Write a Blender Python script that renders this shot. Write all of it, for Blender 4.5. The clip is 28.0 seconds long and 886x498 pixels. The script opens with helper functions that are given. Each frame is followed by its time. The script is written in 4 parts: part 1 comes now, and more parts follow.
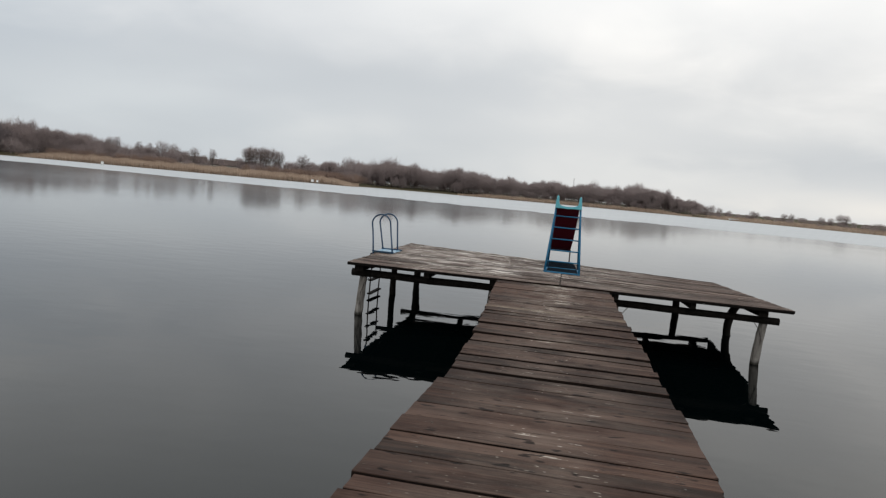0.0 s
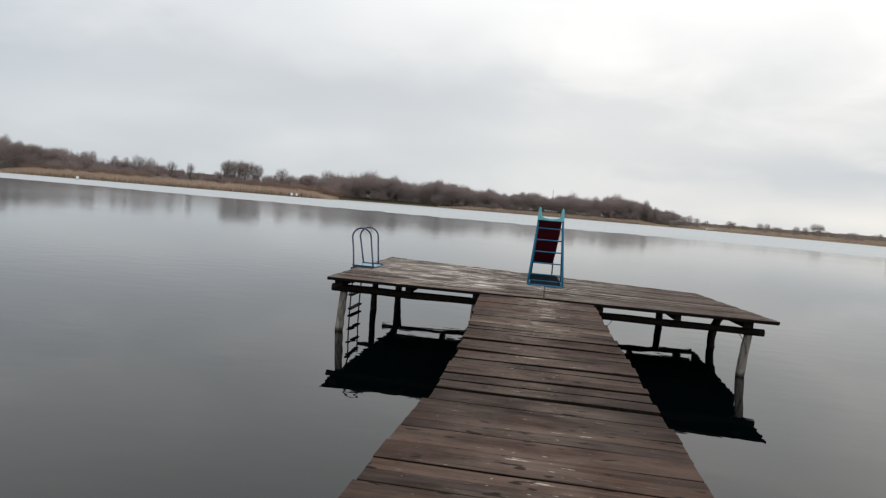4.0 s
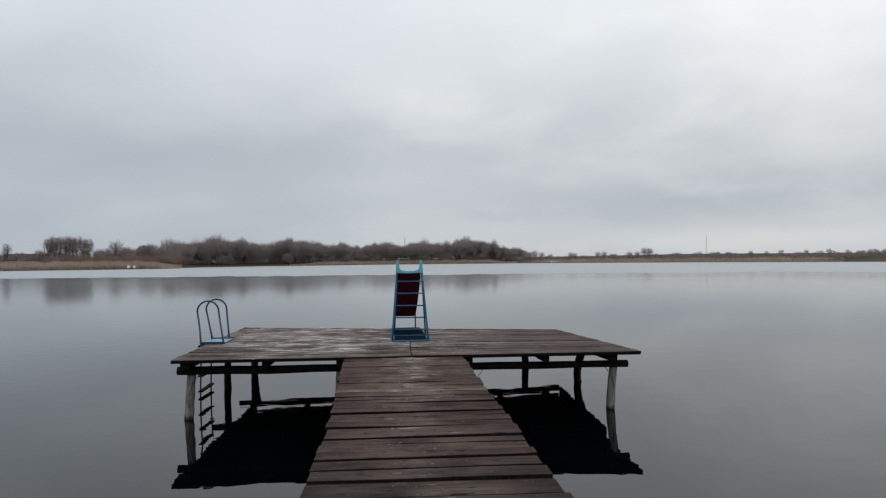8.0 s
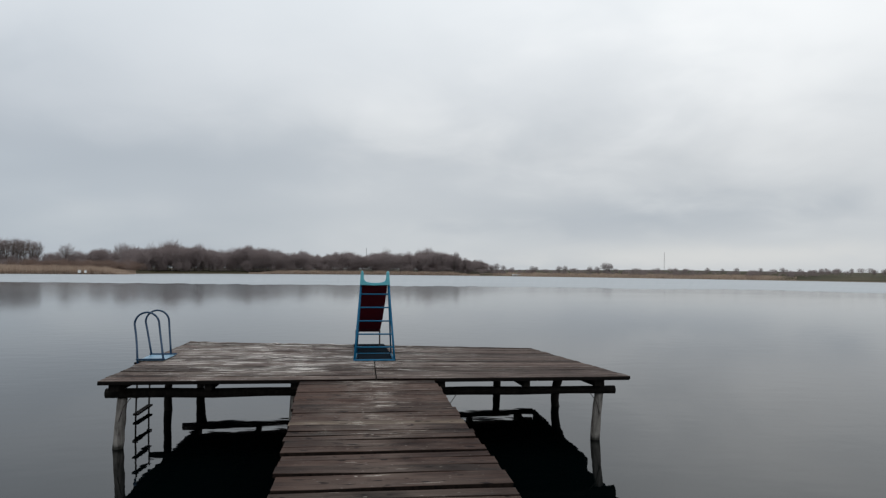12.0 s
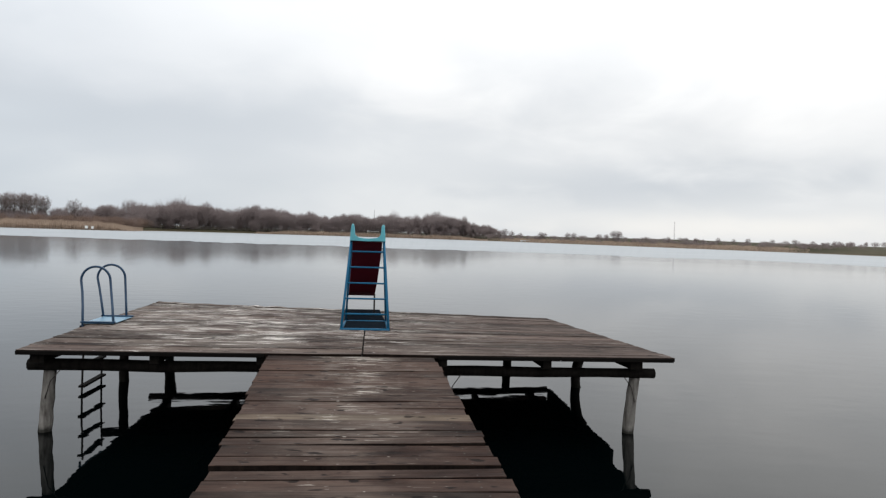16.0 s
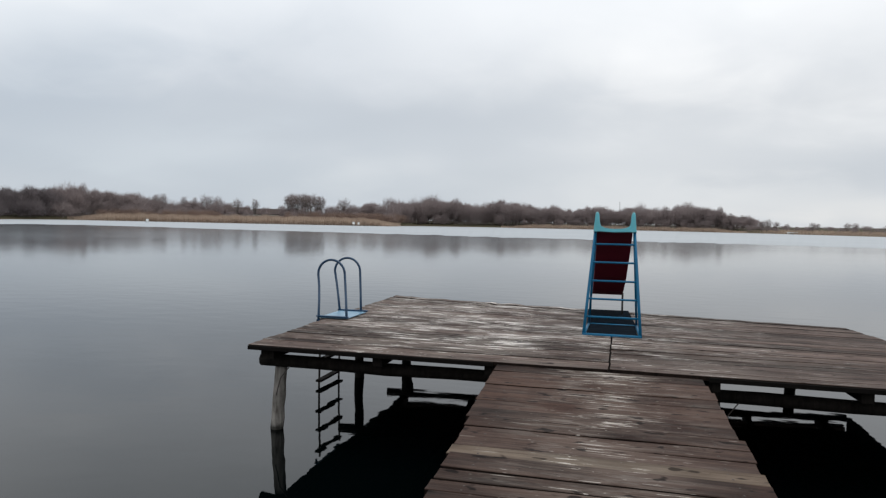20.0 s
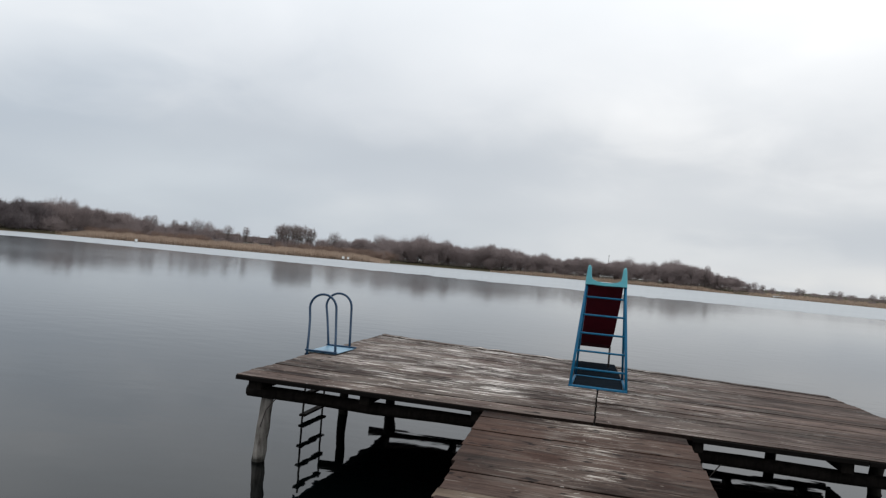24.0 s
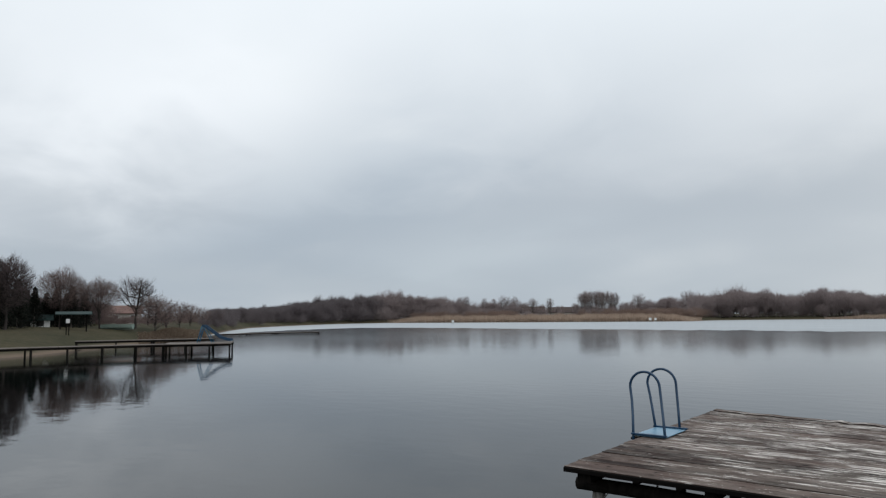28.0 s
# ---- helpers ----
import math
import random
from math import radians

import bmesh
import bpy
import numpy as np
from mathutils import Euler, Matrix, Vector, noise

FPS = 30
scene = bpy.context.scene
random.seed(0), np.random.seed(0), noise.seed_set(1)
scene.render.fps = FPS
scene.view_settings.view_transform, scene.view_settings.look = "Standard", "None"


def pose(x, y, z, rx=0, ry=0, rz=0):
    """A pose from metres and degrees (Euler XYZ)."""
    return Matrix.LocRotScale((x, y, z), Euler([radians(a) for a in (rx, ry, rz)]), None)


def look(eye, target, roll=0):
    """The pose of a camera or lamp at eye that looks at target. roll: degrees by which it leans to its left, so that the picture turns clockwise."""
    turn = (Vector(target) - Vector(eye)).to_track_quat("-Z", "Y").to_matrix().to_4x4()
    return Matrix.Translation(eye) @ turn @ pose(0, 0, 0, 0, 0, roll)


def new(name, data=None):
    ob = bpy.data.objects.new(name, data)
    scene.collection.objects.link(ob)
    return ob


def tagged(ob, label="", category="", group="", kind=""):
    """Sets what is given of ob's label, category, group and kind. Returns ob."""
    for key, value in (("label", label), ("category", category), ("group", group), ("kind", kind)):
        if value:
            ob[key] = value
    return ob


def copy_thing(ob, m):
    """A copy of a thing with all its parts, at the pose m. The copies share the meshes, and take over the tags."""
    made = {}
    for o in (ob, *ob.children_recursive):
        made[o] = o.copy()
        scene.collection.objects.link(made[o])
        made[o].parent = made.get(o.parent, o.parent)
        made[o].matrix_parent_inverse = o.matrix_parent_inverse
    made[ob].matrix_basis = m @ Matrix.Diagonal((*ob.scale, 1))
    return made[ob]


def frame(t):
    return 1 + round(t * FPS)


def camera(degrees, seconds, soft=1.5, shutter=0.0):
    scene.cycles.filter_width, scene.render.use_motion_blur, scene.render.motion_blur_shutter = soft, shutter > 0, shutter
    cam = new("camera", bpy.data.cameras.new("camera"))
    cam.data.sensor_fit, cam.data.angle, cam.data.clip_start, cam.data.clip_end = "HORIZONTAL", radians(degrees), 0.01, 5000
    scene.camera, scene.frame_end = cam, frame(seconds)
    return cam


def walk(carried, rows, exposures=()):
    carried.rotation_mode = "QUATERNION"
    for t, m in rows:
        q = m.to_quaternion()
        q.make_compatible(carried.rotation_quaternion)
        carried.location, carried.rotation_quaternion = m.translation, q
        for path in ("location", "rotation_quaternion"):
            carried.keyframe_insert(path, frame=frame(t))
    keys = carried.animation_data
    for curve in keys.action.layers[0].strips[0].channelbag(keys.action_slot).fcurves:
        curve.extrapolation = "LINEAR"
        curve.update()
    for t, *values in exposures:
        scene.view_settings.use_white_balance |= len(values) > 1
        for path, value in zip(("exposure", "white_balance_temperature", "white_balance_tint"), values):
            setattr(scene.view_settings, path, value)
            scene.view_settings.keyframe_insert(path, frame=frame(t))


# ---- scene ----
cam = camera(65.6, 28.0, soft=1.3)
SKY = 1.22
EXPOSURES = [(0.0, -0.02, 6750, 10), (1.0, 0.04, 6750, 10), (6.8, 0.05, 6750, 10), (7.8, -0.37, 6350, 9), (9.0, -0.37, 6300, 8), (10.0, -0.45, 6300, 8), (11.0, -0.48, 6300, 8), (12.2, -0.32, 6350, 9), (14.8, 0.0, 6550, 10), (16.0, 0.08, 6550, 10), (17.0, 0.02, 6520, 10),
             (19.0, -0.04, 6500, 10), (20.0, -0.04, 6450, 10), (24.0, -0.09, 6470, 10), (26.0, -0.15, 6470, 10), (27.0, -0.20, 6370, 9), (28.0, -0.29, 6280, 8)]
PATH = [
    (0, (0.081, -12.522, 1.556), (-0.272, -10.561, 1.382), 5.15),
    (0.5, (0.071, -12.503, 1.542), (-0.384, -10.565, 1.350), 4.55),
    (1, (0.078, -12.506, 1.547), (-0.302, -10.552, 1.357), 3.36),
    (1.5, (-0.025, -12.334, 1.538), (-0.385, -10.374, 1.374), 3.83),
    (2, (-0.011, -12.319, 1.549), (-0.313, -10.350, 1.369), 4.00),
    (2.5, (-0.018, -12.327, 1.545), (-0.205, -10.344, 1.368), 4.26),
    (4.5, (0.024, -12.311, 1.580), (-0.298, -10.341, 1.453), 4.81),
    (5, (-0.054, -12.343, 1.599), (-0.024, -10.351, 1.427), 4.14),
    (5.5, (-0.018, -12.259, 1.602), (0.110, -10.273, 1.406), 3.08),
    (6, (0.023, -12.153, 1.600), (0.187, -10.166, 1.448), 3.09),
    (6.5, (0.084, -12.081, 1.598), (0.249, -10.099, 1.388), 2.42),
    (7, (0.080, -12.046, 1.614), (0.138, -10.059, 1.396), 2.09),
    (7.5, (-0.026, -11.909, 1.648), (0.025, -9.911, 1.563), 0.22),
    (8, (-0.070, -11.742, 1.662), (0.041, -9.746, 1.690), -0.71),
    (8.5, (-0.005, -11.591, 1.674), (0.027, -9.591, 1.682), -1.10),
    (9, (0.129, -11.684, 1.704), (-0.020, -9.689, 1.678), -0.60),
    (9.5, (0.036, -11.427, 1.711), (-0.021, -9.429, 1.767), 0.49),
    (10, (-0.052, -11.262, 1.709), (0.133, -9.272, 1.795), -1.66),
    (10.5, (-0.025, -11.072, 1.700), (0.063, -9.079, 1.835), -1.48),
    (11, (-0.004, -10.862, 1.685), (-0.007, -8.863, 1.755), -0.30),
    (11.5, (-0.065, -10.667, 1.684), (0.167, -8.688, 1.858), -1.10),
    (12, (-0.153, -10.489, 1.667), (0.069, -8.502, 1.728), 0.45),
    (12.5, (-0.082, -10.238, 1.656), (-0.070, -8.241, 1.755), 0.86),
    (14.5, (-0.019, -9.222, 1.590), (0.128, -7.228, 1.618), 1.22),
    (15, (-0.004, -8.992, 1.574), (0.072, -6.994, 1.525), -0.05),
    (15.5, (-0.011, -8.727, 1.556), (0.239, -6.743, 1.532), 1.56),
    (16, (0.121, -8.435, 1.515), (0.322, -6.445, 1.472), 1.78),
    (16.5, (0.136, -8.179, 1.533), (0.257, -6.188, 1.394), 1.13),
    (17, (0.067, -7.922, 1.513), (0.233, -5.929, 1.454), 1.83),
    (17.5, (0.022, -7.707, 1.510), (0.169, -5.717, 1.372), 1.32),
    (18, (0.138, -7.610, 1.506), (0.071, -5.615, 1.379), 0.03),
    (18.5, (0.197, -7.529, 1.508), (0.106, -5.535, 1.381), -1.42),
    (19, (0.100, -7.421, 1.495), (0.085, -5.422, 1.433), 1.94),
    (19.5, (0.081, -7.264, 1.484), (-0.136, -5.277, 1.404), 0.80),
    (20, (0.078, -7.025, 1.463), (-0.417, -5.088, 1.383), 1.12),
    (20.5, (0.014, -6.954, 1.473), (-0.533, -5.031, 1.426), 0.68),
    (21, (0.044, -7.156, 1.469), (-0.675, -5.290, 1.472), 3.14),
    (21.5, (0.026, -7.166, 1.458), (-0.722, -5.314, 1.557), 4.90),
    (23.5, (0.006, -7.174, 1.471), (-0.633, -5.279, 1.491), 5.57),
    (24, (0.029, -7.157, 1.488), (-0.441, -5.213, 1.528), 5.02),
    (24.5, (0.019, -7.164, 1.484), (-0.439, -5.218, 1.533), 4.95),
    (25, (-0.016, -7.172, 1.478), (-0.545, -5.243, 1.510), 5.48),
    (25.5, (-0.041, -7.166, 1.470), (-0.473, -5.214, 1.509), 4.92),
    (26, (-0.004, -7.018, 1.483), (-0.505, -5.083, 1.555), 1.80),
    (26.5, (0.008, -6.913, 1.482), (-0.747, -5.061, 1.508), 1.62),
    (27, (-0.077, -6.915, 1.542), (-0.954, -5.124, 1.694), -2.18),
    (27.5, (-0.201, -6.916, 1.613), (-1.350, -5.312, 1.937), -3.68),
    (28, (-0.225, -6.853, 1.649), (-1.460, -5.293, 1.846), -0.59),
]
walk(cam, [(t, look(e, g, r)) for t, e, g, r in PATH], EXPOSURES)

WATER = -1.04          # level of the lake; the deck of the swimming platform is at 0
rng = np.random.default_rng(7)

# ---- sky and sun ----
world = bpy.data.worlds.new("overcast_sky")
scene.world = world
world.use_nodes = True
wt = world.node_tree
for n in list(wt.nodes):
    wt.nodes.remove(n)


def node(tree, kind, **values):
    """A node with attributes or, where the key is a socket's name, input values set."""
    n = tree.nodes.new(kind)
    for key, value in values.items():
        if key in n.inputs:
            n.inputs[key].default_value = value
        else:
            setattr(n, key, value)
    return n


def math_node(tree, op, a, b=None, c=None, clamp=False):
    n = tree.nodes.new("ShaderNodeMath")
    n.operation, n.use_clamp = op, clamp
    for k, v in enumerate((a, b, c)):
        if v is None:
            continue
        if isinstance(v, (int, float)):
            n.inputs[k].default_value = v
        else:
            tree.links.new(v, n.inputs[k])
    return n.outputs[0]


def ramp(tree, fac, stops):
    n = tree.nodes.new("ShaderNodeValToRGB")
    while len(n.color_ramp.elements) < len(stops):
        n.color_ramp.elements.new(0.5)
    for el, (pos, col) in zip(n.color_ramp.elements, stops):
        el.position = pos
        el.color = (*col, 1) if isinstance(col, tuple) else (col, col, col, 1)
    tree.links.new(fac, n.inputs[0])
    return n.outputs[0]


def mix(tree, fac, a, b, blend="MIX"):
    n = tree.nodes.new("ShaderNodeMix")
    n.data_type, n.blend_type = "RGBA", blend
    for sock, v in ((n.inputs[0], fac), (n.inputs[6], a), (n.inputs[7], b)):
        if isinstance(v, (int, float)):
            sock.default_value = v
        elif isinstance(v, tuple):
            sock.default_value = (*v, 1)
        else:
            tree.links.new(v, sock)
    return n.outputs[2]


def noise_node(tree, vec, scale, detail=4.0, rough=0.5, distort=0.0):
    n = node(tree, "ShaderNodeTexNoise", Scale=scale, Detail=detail, Roughness=rough, Distortion=distort)
    if vec is not None:
        tree.links.new(vec, n.inputs["Vector"])
    return n.outputs["Fac"]


def mapping(tree, vec, scale=(1, 1, 1), loc=(0, 0, 0), rot=(0, 0, 0)):
    n = node(tree, "ShaderNodeMapping", Scale=scale, Location=loc, Rotation=rot)
    tree.links.new(vec, n.inputs["Vector"])
    return n.outputs[0]


SUN_AZ, SUN_EL = 40.0, 62.0      # the bright part of the cloud cover
wc = node(wt, "ShaderNodeTexCoord").outputs["Generated"]
sep = node(wt, "ShaderNodeSeparateXYZ")
wt.links.new(wc, sep.inputs[0])
up = math_node(wt, "MAXIMUM", sep.outputs[2], 0.0)
den = math_node(wt, "ADD", up, 0.30)
flat = node(wt, "ShaderNodeCombineXYZ")
wt.links.new(math_node(wt, "DIVIDE", sep.outputs[0], den), flat.inputs[0])
wt.links.new(math_node(wt, "DIVIDE", sep.outputs[1], den), flat.inputs[1])
cover = flat.outputs[0]
big = noise_node(wt, mapping(wt, cover, (0.95, 0.95, 1), (1.3, 0.4, 0)), 1.0, 2.0, 0.45, 0.2)
small = noise_node(wt, mapping(wt, cover, (2.6, 2.6, 1), (0.2, 3.1, 0)), 1.0, 4.0, 0.5, 0.3)
cloud = math_node(wt, "ADD", math_node(wt, "MULTIPLY", big, 0.80), math_node(wt, "MULTIPLY", small, 0.20))
cloud_col = ramp(wt, cloud, [(0.38, (0.535, 0.567, 0.61)), (0.50, (0.632, 0.657, 0.692)), (0.62, (0.80, 0.808, 0.817))])
sun_dir = Vector((math.sin(radians(SUN_AZ)) * math.cos(radians(SUN_EL)), math.cos(radians(SUN_AZ)) * math.cos(radians(SUN_EL)), math.sin(radians(SUN_EL))))
dot = node(wt, "ShaderNodeVectorMath", operation="DOT_PRODUCT")
wt.links.new(wc, dot.inputs[0])
dot.inputs[1].default_value = sun_dir
glow = math_node(wt, "POWER", math_node(wt, "MAXIMUM", dot.outputs["Value"], 0.0), 2.5)
veil = math_node(wt, "SUBTRACT", 1.0, math_node(wt, "MULTIPLY", up, 3.2), clamp=True)   # thicker air towards the horizon
hazy = mix(wt, math_node(wt, "MULTIPLY", veil, 0.66), cloud_col, (0.408, 0.463, 0.515))
side = node(wt, "ShaderNodeVectorMath", operation="DOT_PRODUCT")
wt.links.new(wc, side.inputs[0])
side.inputs[1].default_value = (math.sin(radians(45)), math.cos(radians(45)), 0.0)
toward = math_node(wt, "MULTIPLY", math_node(wt, "SUBTRACT", side.outputs["Value"], 0.35), 1.5, clamp=True)
hazy = mix(wt, math_node(wt, "MULTIPLY", toward, 0.50), hazy, (0.72, 0.715, 0.70))
azim = math_node(wt, "ARCTAN2", sep.outputs[0], sep.outputs[1])
elev = math_node(wt, "ARCSINE", sep.outputs[2])
ragged = math_node(wt, "SUBTRACT", small, 0.5)


def cloud_bank(col, az, el, half_az, half_el, slope, weight, onto):
    """A soft darker or lighter bank in the cloud cover, with a ragged outline."""
    da = math_node(wt, "DIVIDE", math_node(wt, "SUBTRACT", azim, radians(az)), radians(half_az))
    tilt_el = math_node(wt, "MULTIPLY", da, radians(half_el) * slope)
    de = math_node(wt, "DIVIDE", math_node(wt, "SUBTRACT", math_node(wt, "SUBTRACT", elev, radians(el)), tilt_el), radians(half_el))
    da = math_node(wt, "ADD", da, math_node(wt, "MULTIPLY", ragged, 2.2))
    de = math_node(wt, "ADD", de, math_node(wt, "MULTIPLY", ragged, 2.0))
    q = math_node(wt, "ADD", math_node(wt, "MULTIPLY", da, da), math_node(wt, "MULTIPLY", de, de))
    soft_edge = math_node(wt, "EXPONENT", math_node(wt, "MULTIPLY", q, -1.0))
    return mix(wt, math_node(wt, "MULTIPLY", soft_edge, weight), onto, col)


bright = mix(wt, math_node(wt, "MULTIPLY", glow, 0.55), hazy, (0.98, 0.97, 0.96))
lifted = math_node(wt, "MULTIPLY", math_node(wt, "SUBTRACT", up, 0.16), 2.6, clamp=True)
high = mix(wt, math_node(wt, "MULTIPLY", lifted, 0.85), bright, (1.095, 1.135, 1.16))
high = cloud_bank((0.385, 0.44, 0.505), -48, 7.5, 13, 3.8, 0.7, 0.72, high)
high = cloud_bank((0.69, 0.735, 0.765), -36, 5.0, 7, 2.2, 0.3, 0.40, high)
high = cloud_bank((1.05, 1.06, 1.075), -60, 17, 16, 7.0, 0.3, 0.7, high)
high = cloud_bank((0.42, 0.46, 0.51), 20, 4.2, 16, 1.8, 0.0, 0.6, high)
high = cloud_bank((0.43, 0.475, 0.525), -15, 8.5, 24, 3.0, 0.2, 0.38, high)
high = cloud_bank((1.16, 1.15, 1.13), 34, 24, 20, 11, 0.0, 0.55, high)
high = cloud_bank((0.42, 0.475, 0.53), -33, 3.6, 17, 3.0, 0.0, 0.30, high)
high = cloud_bank((0.505, 0.57, 0.635), -44, 14, 11, 6.0, 0.3, 0.38, high)
high = cloud_bank((0.80, 0.785, 0.755), 27, 1.2, 14, 0.9, 0.0, 0.6, high)
sky = node(wt, "ShaderNodeTexSky", sky_type="NISHITA", sun_disc=False, sun_elevation=radians(SUN_EL), sun_rotation=radians(SUN_AZ))
clear = node(wt, "ShaderNodeBackground", Strength=0.06)
wt.links.new(sky.outputs[0], clear.inputs[0])
cloudy = node(wt, "ShaderNodeBackground", Strength=SKY)
wt.links.new(high, cloudy.inputs[0])
both = node(wt, "ShaderNodeMixShader", Fac=0.94)
wt.links.new(clear.outputs[0], both.inputs[1])
wt.links.new(cloudy.outputs[0], both.inputs[2])
wt.links.new(both.outputs[0], node(wt, "ShaderNodeOutputWorld").inputs[0])

sun = bpy.data.lights.new("sun", "SUN")
sun.energy, sun.angle, sun.color = 0.5, radians(40), (1.0, 0.97, 0.93)
sun_ob = new("sun", sun)
sun_ob.matrix_world = look(sun_dir * 60, (0, 0, 0))


# ---- materials ----
def material(name, rough=0.7, metal=0.0, spec=0.5):
    m = bpy.data.materials.new(name)
    m.use_nodes = True
    t = m.node_tree
    b = t.nodes["Principled BSDF"]
    b.inputs["Roughness"].default_value, b.inputs["Metallic"].default_value = rough, metal
    b.inputs["Specular IOR Level"].default_value = spec
    return m, t, b


def bump(tree, bsdf, height, strength, distance):
    n = node(tree, "ShaderNodeBump", Strength=strength, Distance=distance)
    tree.links.new(height, n.inputs["Height"])
    tree.links.new(n.outputs[0], bsdf.inputs["Normal"])


def plank_material(name, dark, mid, light, worn, worn_at, path_half, wear, dash, dash_y, bleach, cut, chips, from_y, to_y):
    """Weathered boards that run along x: grain, knots, bleached dashes, and wear where feet go."""
    m, t, b = material(name, 0.75, 0.0, 0.09)
    co = node(t, "ShaderNodeTexCoord").outputs["Object"]
    info = node(t, "ShaderNodeObjectInfo").outputs["Random"]
    shift = node(t, "ShaderNodeCombineXYZ")
    t.links.new(math_node(t, "MULTIPLY", info, 37.0), shift.inputs[0])
    t.links.new(math_node(t, "MULTIPLY", info, 11.0), shift.inputs[2])
    add = node(t, "ShaderNodeVectorMath", operation="ADD")
    t.links.new(co, add.inputs[0])
    t.links.new(shift.outputs[0], add.inputs[1])
    v = add.outputs[0]
    grain = noise_node(t, mapping(t, v, (1.5, 60, 60)), 1.0, 6.0, 0.62, 0.15)
    band = noise_node(t, mapping(t, v, (0.7, 13, 13)), 1.0, 3.0, 0.55, 0.1)
    patch = noise_node(t, mapping(t, v, (1.9, 4.0, 4.0)), 1.0, 5.0, 0.65, 0.1)
    blot = noise_node(t, mapping(t, co, (1.3, 2.2, 2.2), (7, 3, 0)), 1.0, 5.0, 0.62)
    stain = noise_node(t, mapping(t, co, (0.5, 0.6, 0.6), (3, 1, 0)), 1.0, 3.0, 0.55)
    tone = math_node(t, "MULTIPLY", math_node(t, "SUBTRACT", info, 0.5), 0.20)
    f = math_node(t, "ADD", math_node(t, "MULTIPLY", grain, 0.28), math_node(t, "MULTIPLY", band, 0.30))
    f = math_node(t, "ADD", math_node(t, "ADD", f, math_node(t, "MULTIPLY", patch, 0.42)), tone)
    base = ramp(t, f, [(0.35, dark), (0.50, mid), (0.66, light)])
    # some planks greyer, some redder
    hue = node(t, "ShaderNodeMath", operation="FRACT")
    t.links.new(math_node(t, "MULTIPLY", info, 7.31), hue.inputs[0])
    grey = node(t, "ShaderNodeRGBToBW")
    t.links.new(base, grey.inputs[0])
    base = mix(t, math_node(t, "MULTIPLY", hue.outputs[0], 0.24), base, grey.outputs[0])
    # trodden strip, greyer than the rest
    xyz = node(t, "ShaderNodeSeparateXYZ")
    t.links.new(co, xyz.inputs[0])
    off = math_node(t, "ABSOLUTE", math_node(t, "SUBTRACT", xyz.outputs[0], worn_at))
    strip = math_node(t, "SUBTRACT", 1.0, math_node(t, "DIVIDE", off, path_half), clamp=True)
    lumps = math_node(t, "MULTIPLY", math_node(t, "SUBTRACT", math_node(t, "ADD", math_node(t, "MULTIPLY", blot, 1.2), math_node(t, "MULTIPLY", stain, 0.8)), 0.82), 3.2, clamp=True)
    region = math_node(t, "MULTIPLY", math_node(t, "ADD", math_node(t, "MULTIPLY", strip, 0.8), 0.2), lumps)
    silver = math_node(t, "MULTIPLY", region, math_node(t, "ADD", math_node(t, "MULTIPLY", grain, 1.2), -0.1), clamp=True)
    col = mix(t, math_node(t, "MULTIPLY", silver, wear, clamp=True), base, worn)
    along = math_node(t, "DIVIDE", math_node(t, "SUBTRACT", xyz.outputs[1], from_y), to_y - from_y, clamp=True)
    along = math_node(t, "MULTIPLY", along, strip)
    # bleached dashes where the wear is strong
    fleck = noise_node(t, mapping(t, v, (dash, dash_y, dash_y), (5, 2, 1)), 1.0, 3.0, 0.55)
    score = math_node(t, "ADD", math_node(t, "MULTIPLY", fleck, 0.8), math_node(t, "MULTIPLY", grain, 0.2))
    dashes = ramp(t, math_node(t, "ADD", score, math_node(t, "ADD", math_node(t, "MULTIPLY", region, 0.05), math_node(t, "MULTIPLY", along, 0.085))), [(cut, 0.0), (cut + 0.014, 1.0)])
    scrap = noise_node(t, mapping(t, v, (2.6, 17, 17), (9, 4, 2)), 1.0, 4.0, 0.58)
    scraps = ramp(t, math_node(t, "ADD", math_node(t, "MULTIPLY", scrap, 0.85), math_node(t, "MULTIPLY", grain, 0.15)), [(0.53, 0.0), (0.55, 1.0)])
    col = mix(t, math_node(t, "MULTIPLY", math_node(t, "MULTIPLY", scraps, lumps), math_node(t, "MULTIPLY", along, chips), clamp=True), col, tuple(0.62 * c for c in bleach))
    col = mix(t, math_node(t, "MULTIPLY", dashes, math_node(t, "ADD", math_node(t, "MULTIPLY", region, 1.1), 0.08), clamp=True), col, bleach)
    tiny = ramp(t, noise_node(t, mapping(t, v, (15, 42, 42), (1, 6, 8)), 1.0, 1.0, 0.4), [(0.75, 0.0), (0.775, 1.0)])
    col = mix(t, math_node(t, "MULTIPLY", math_node(t, "MULTIPLY", tiny, strip), 0.9), col, bleach)
    # dark drying cracks and knots
    crack = ramp(t, noise_node(t, mapping(t, v, (1.1, 90, 90), (3, 9, 4)), 1.0, 2.0, 0.4), [(0.665, 0.0), (0.70, 1.0)])
    col = mix(t, math_node(t, "MULTIPLY", crack, 0.55), col, tuple(0.45 * c for c in dark))
    knot = ramp(t, noise_node(t, mapping(t, v, (6, 13, 13), (2, 7, 3)), 1.0, 2.0, 0.4), [(0.655, 0.0), (0.70, 1.0)])
    final = mix(t, math_node(t, "MULTIPLY", knot, 0.85), col, tuple(0.4 * c for c in dark))
    t.links.new(final, b.inputs["Base Color"])
    t.links.new(math_node(t, "ADD", math_node(t, "MULTIPLY", grain, 0.3), 0.60), b.inputs["Roughness"])
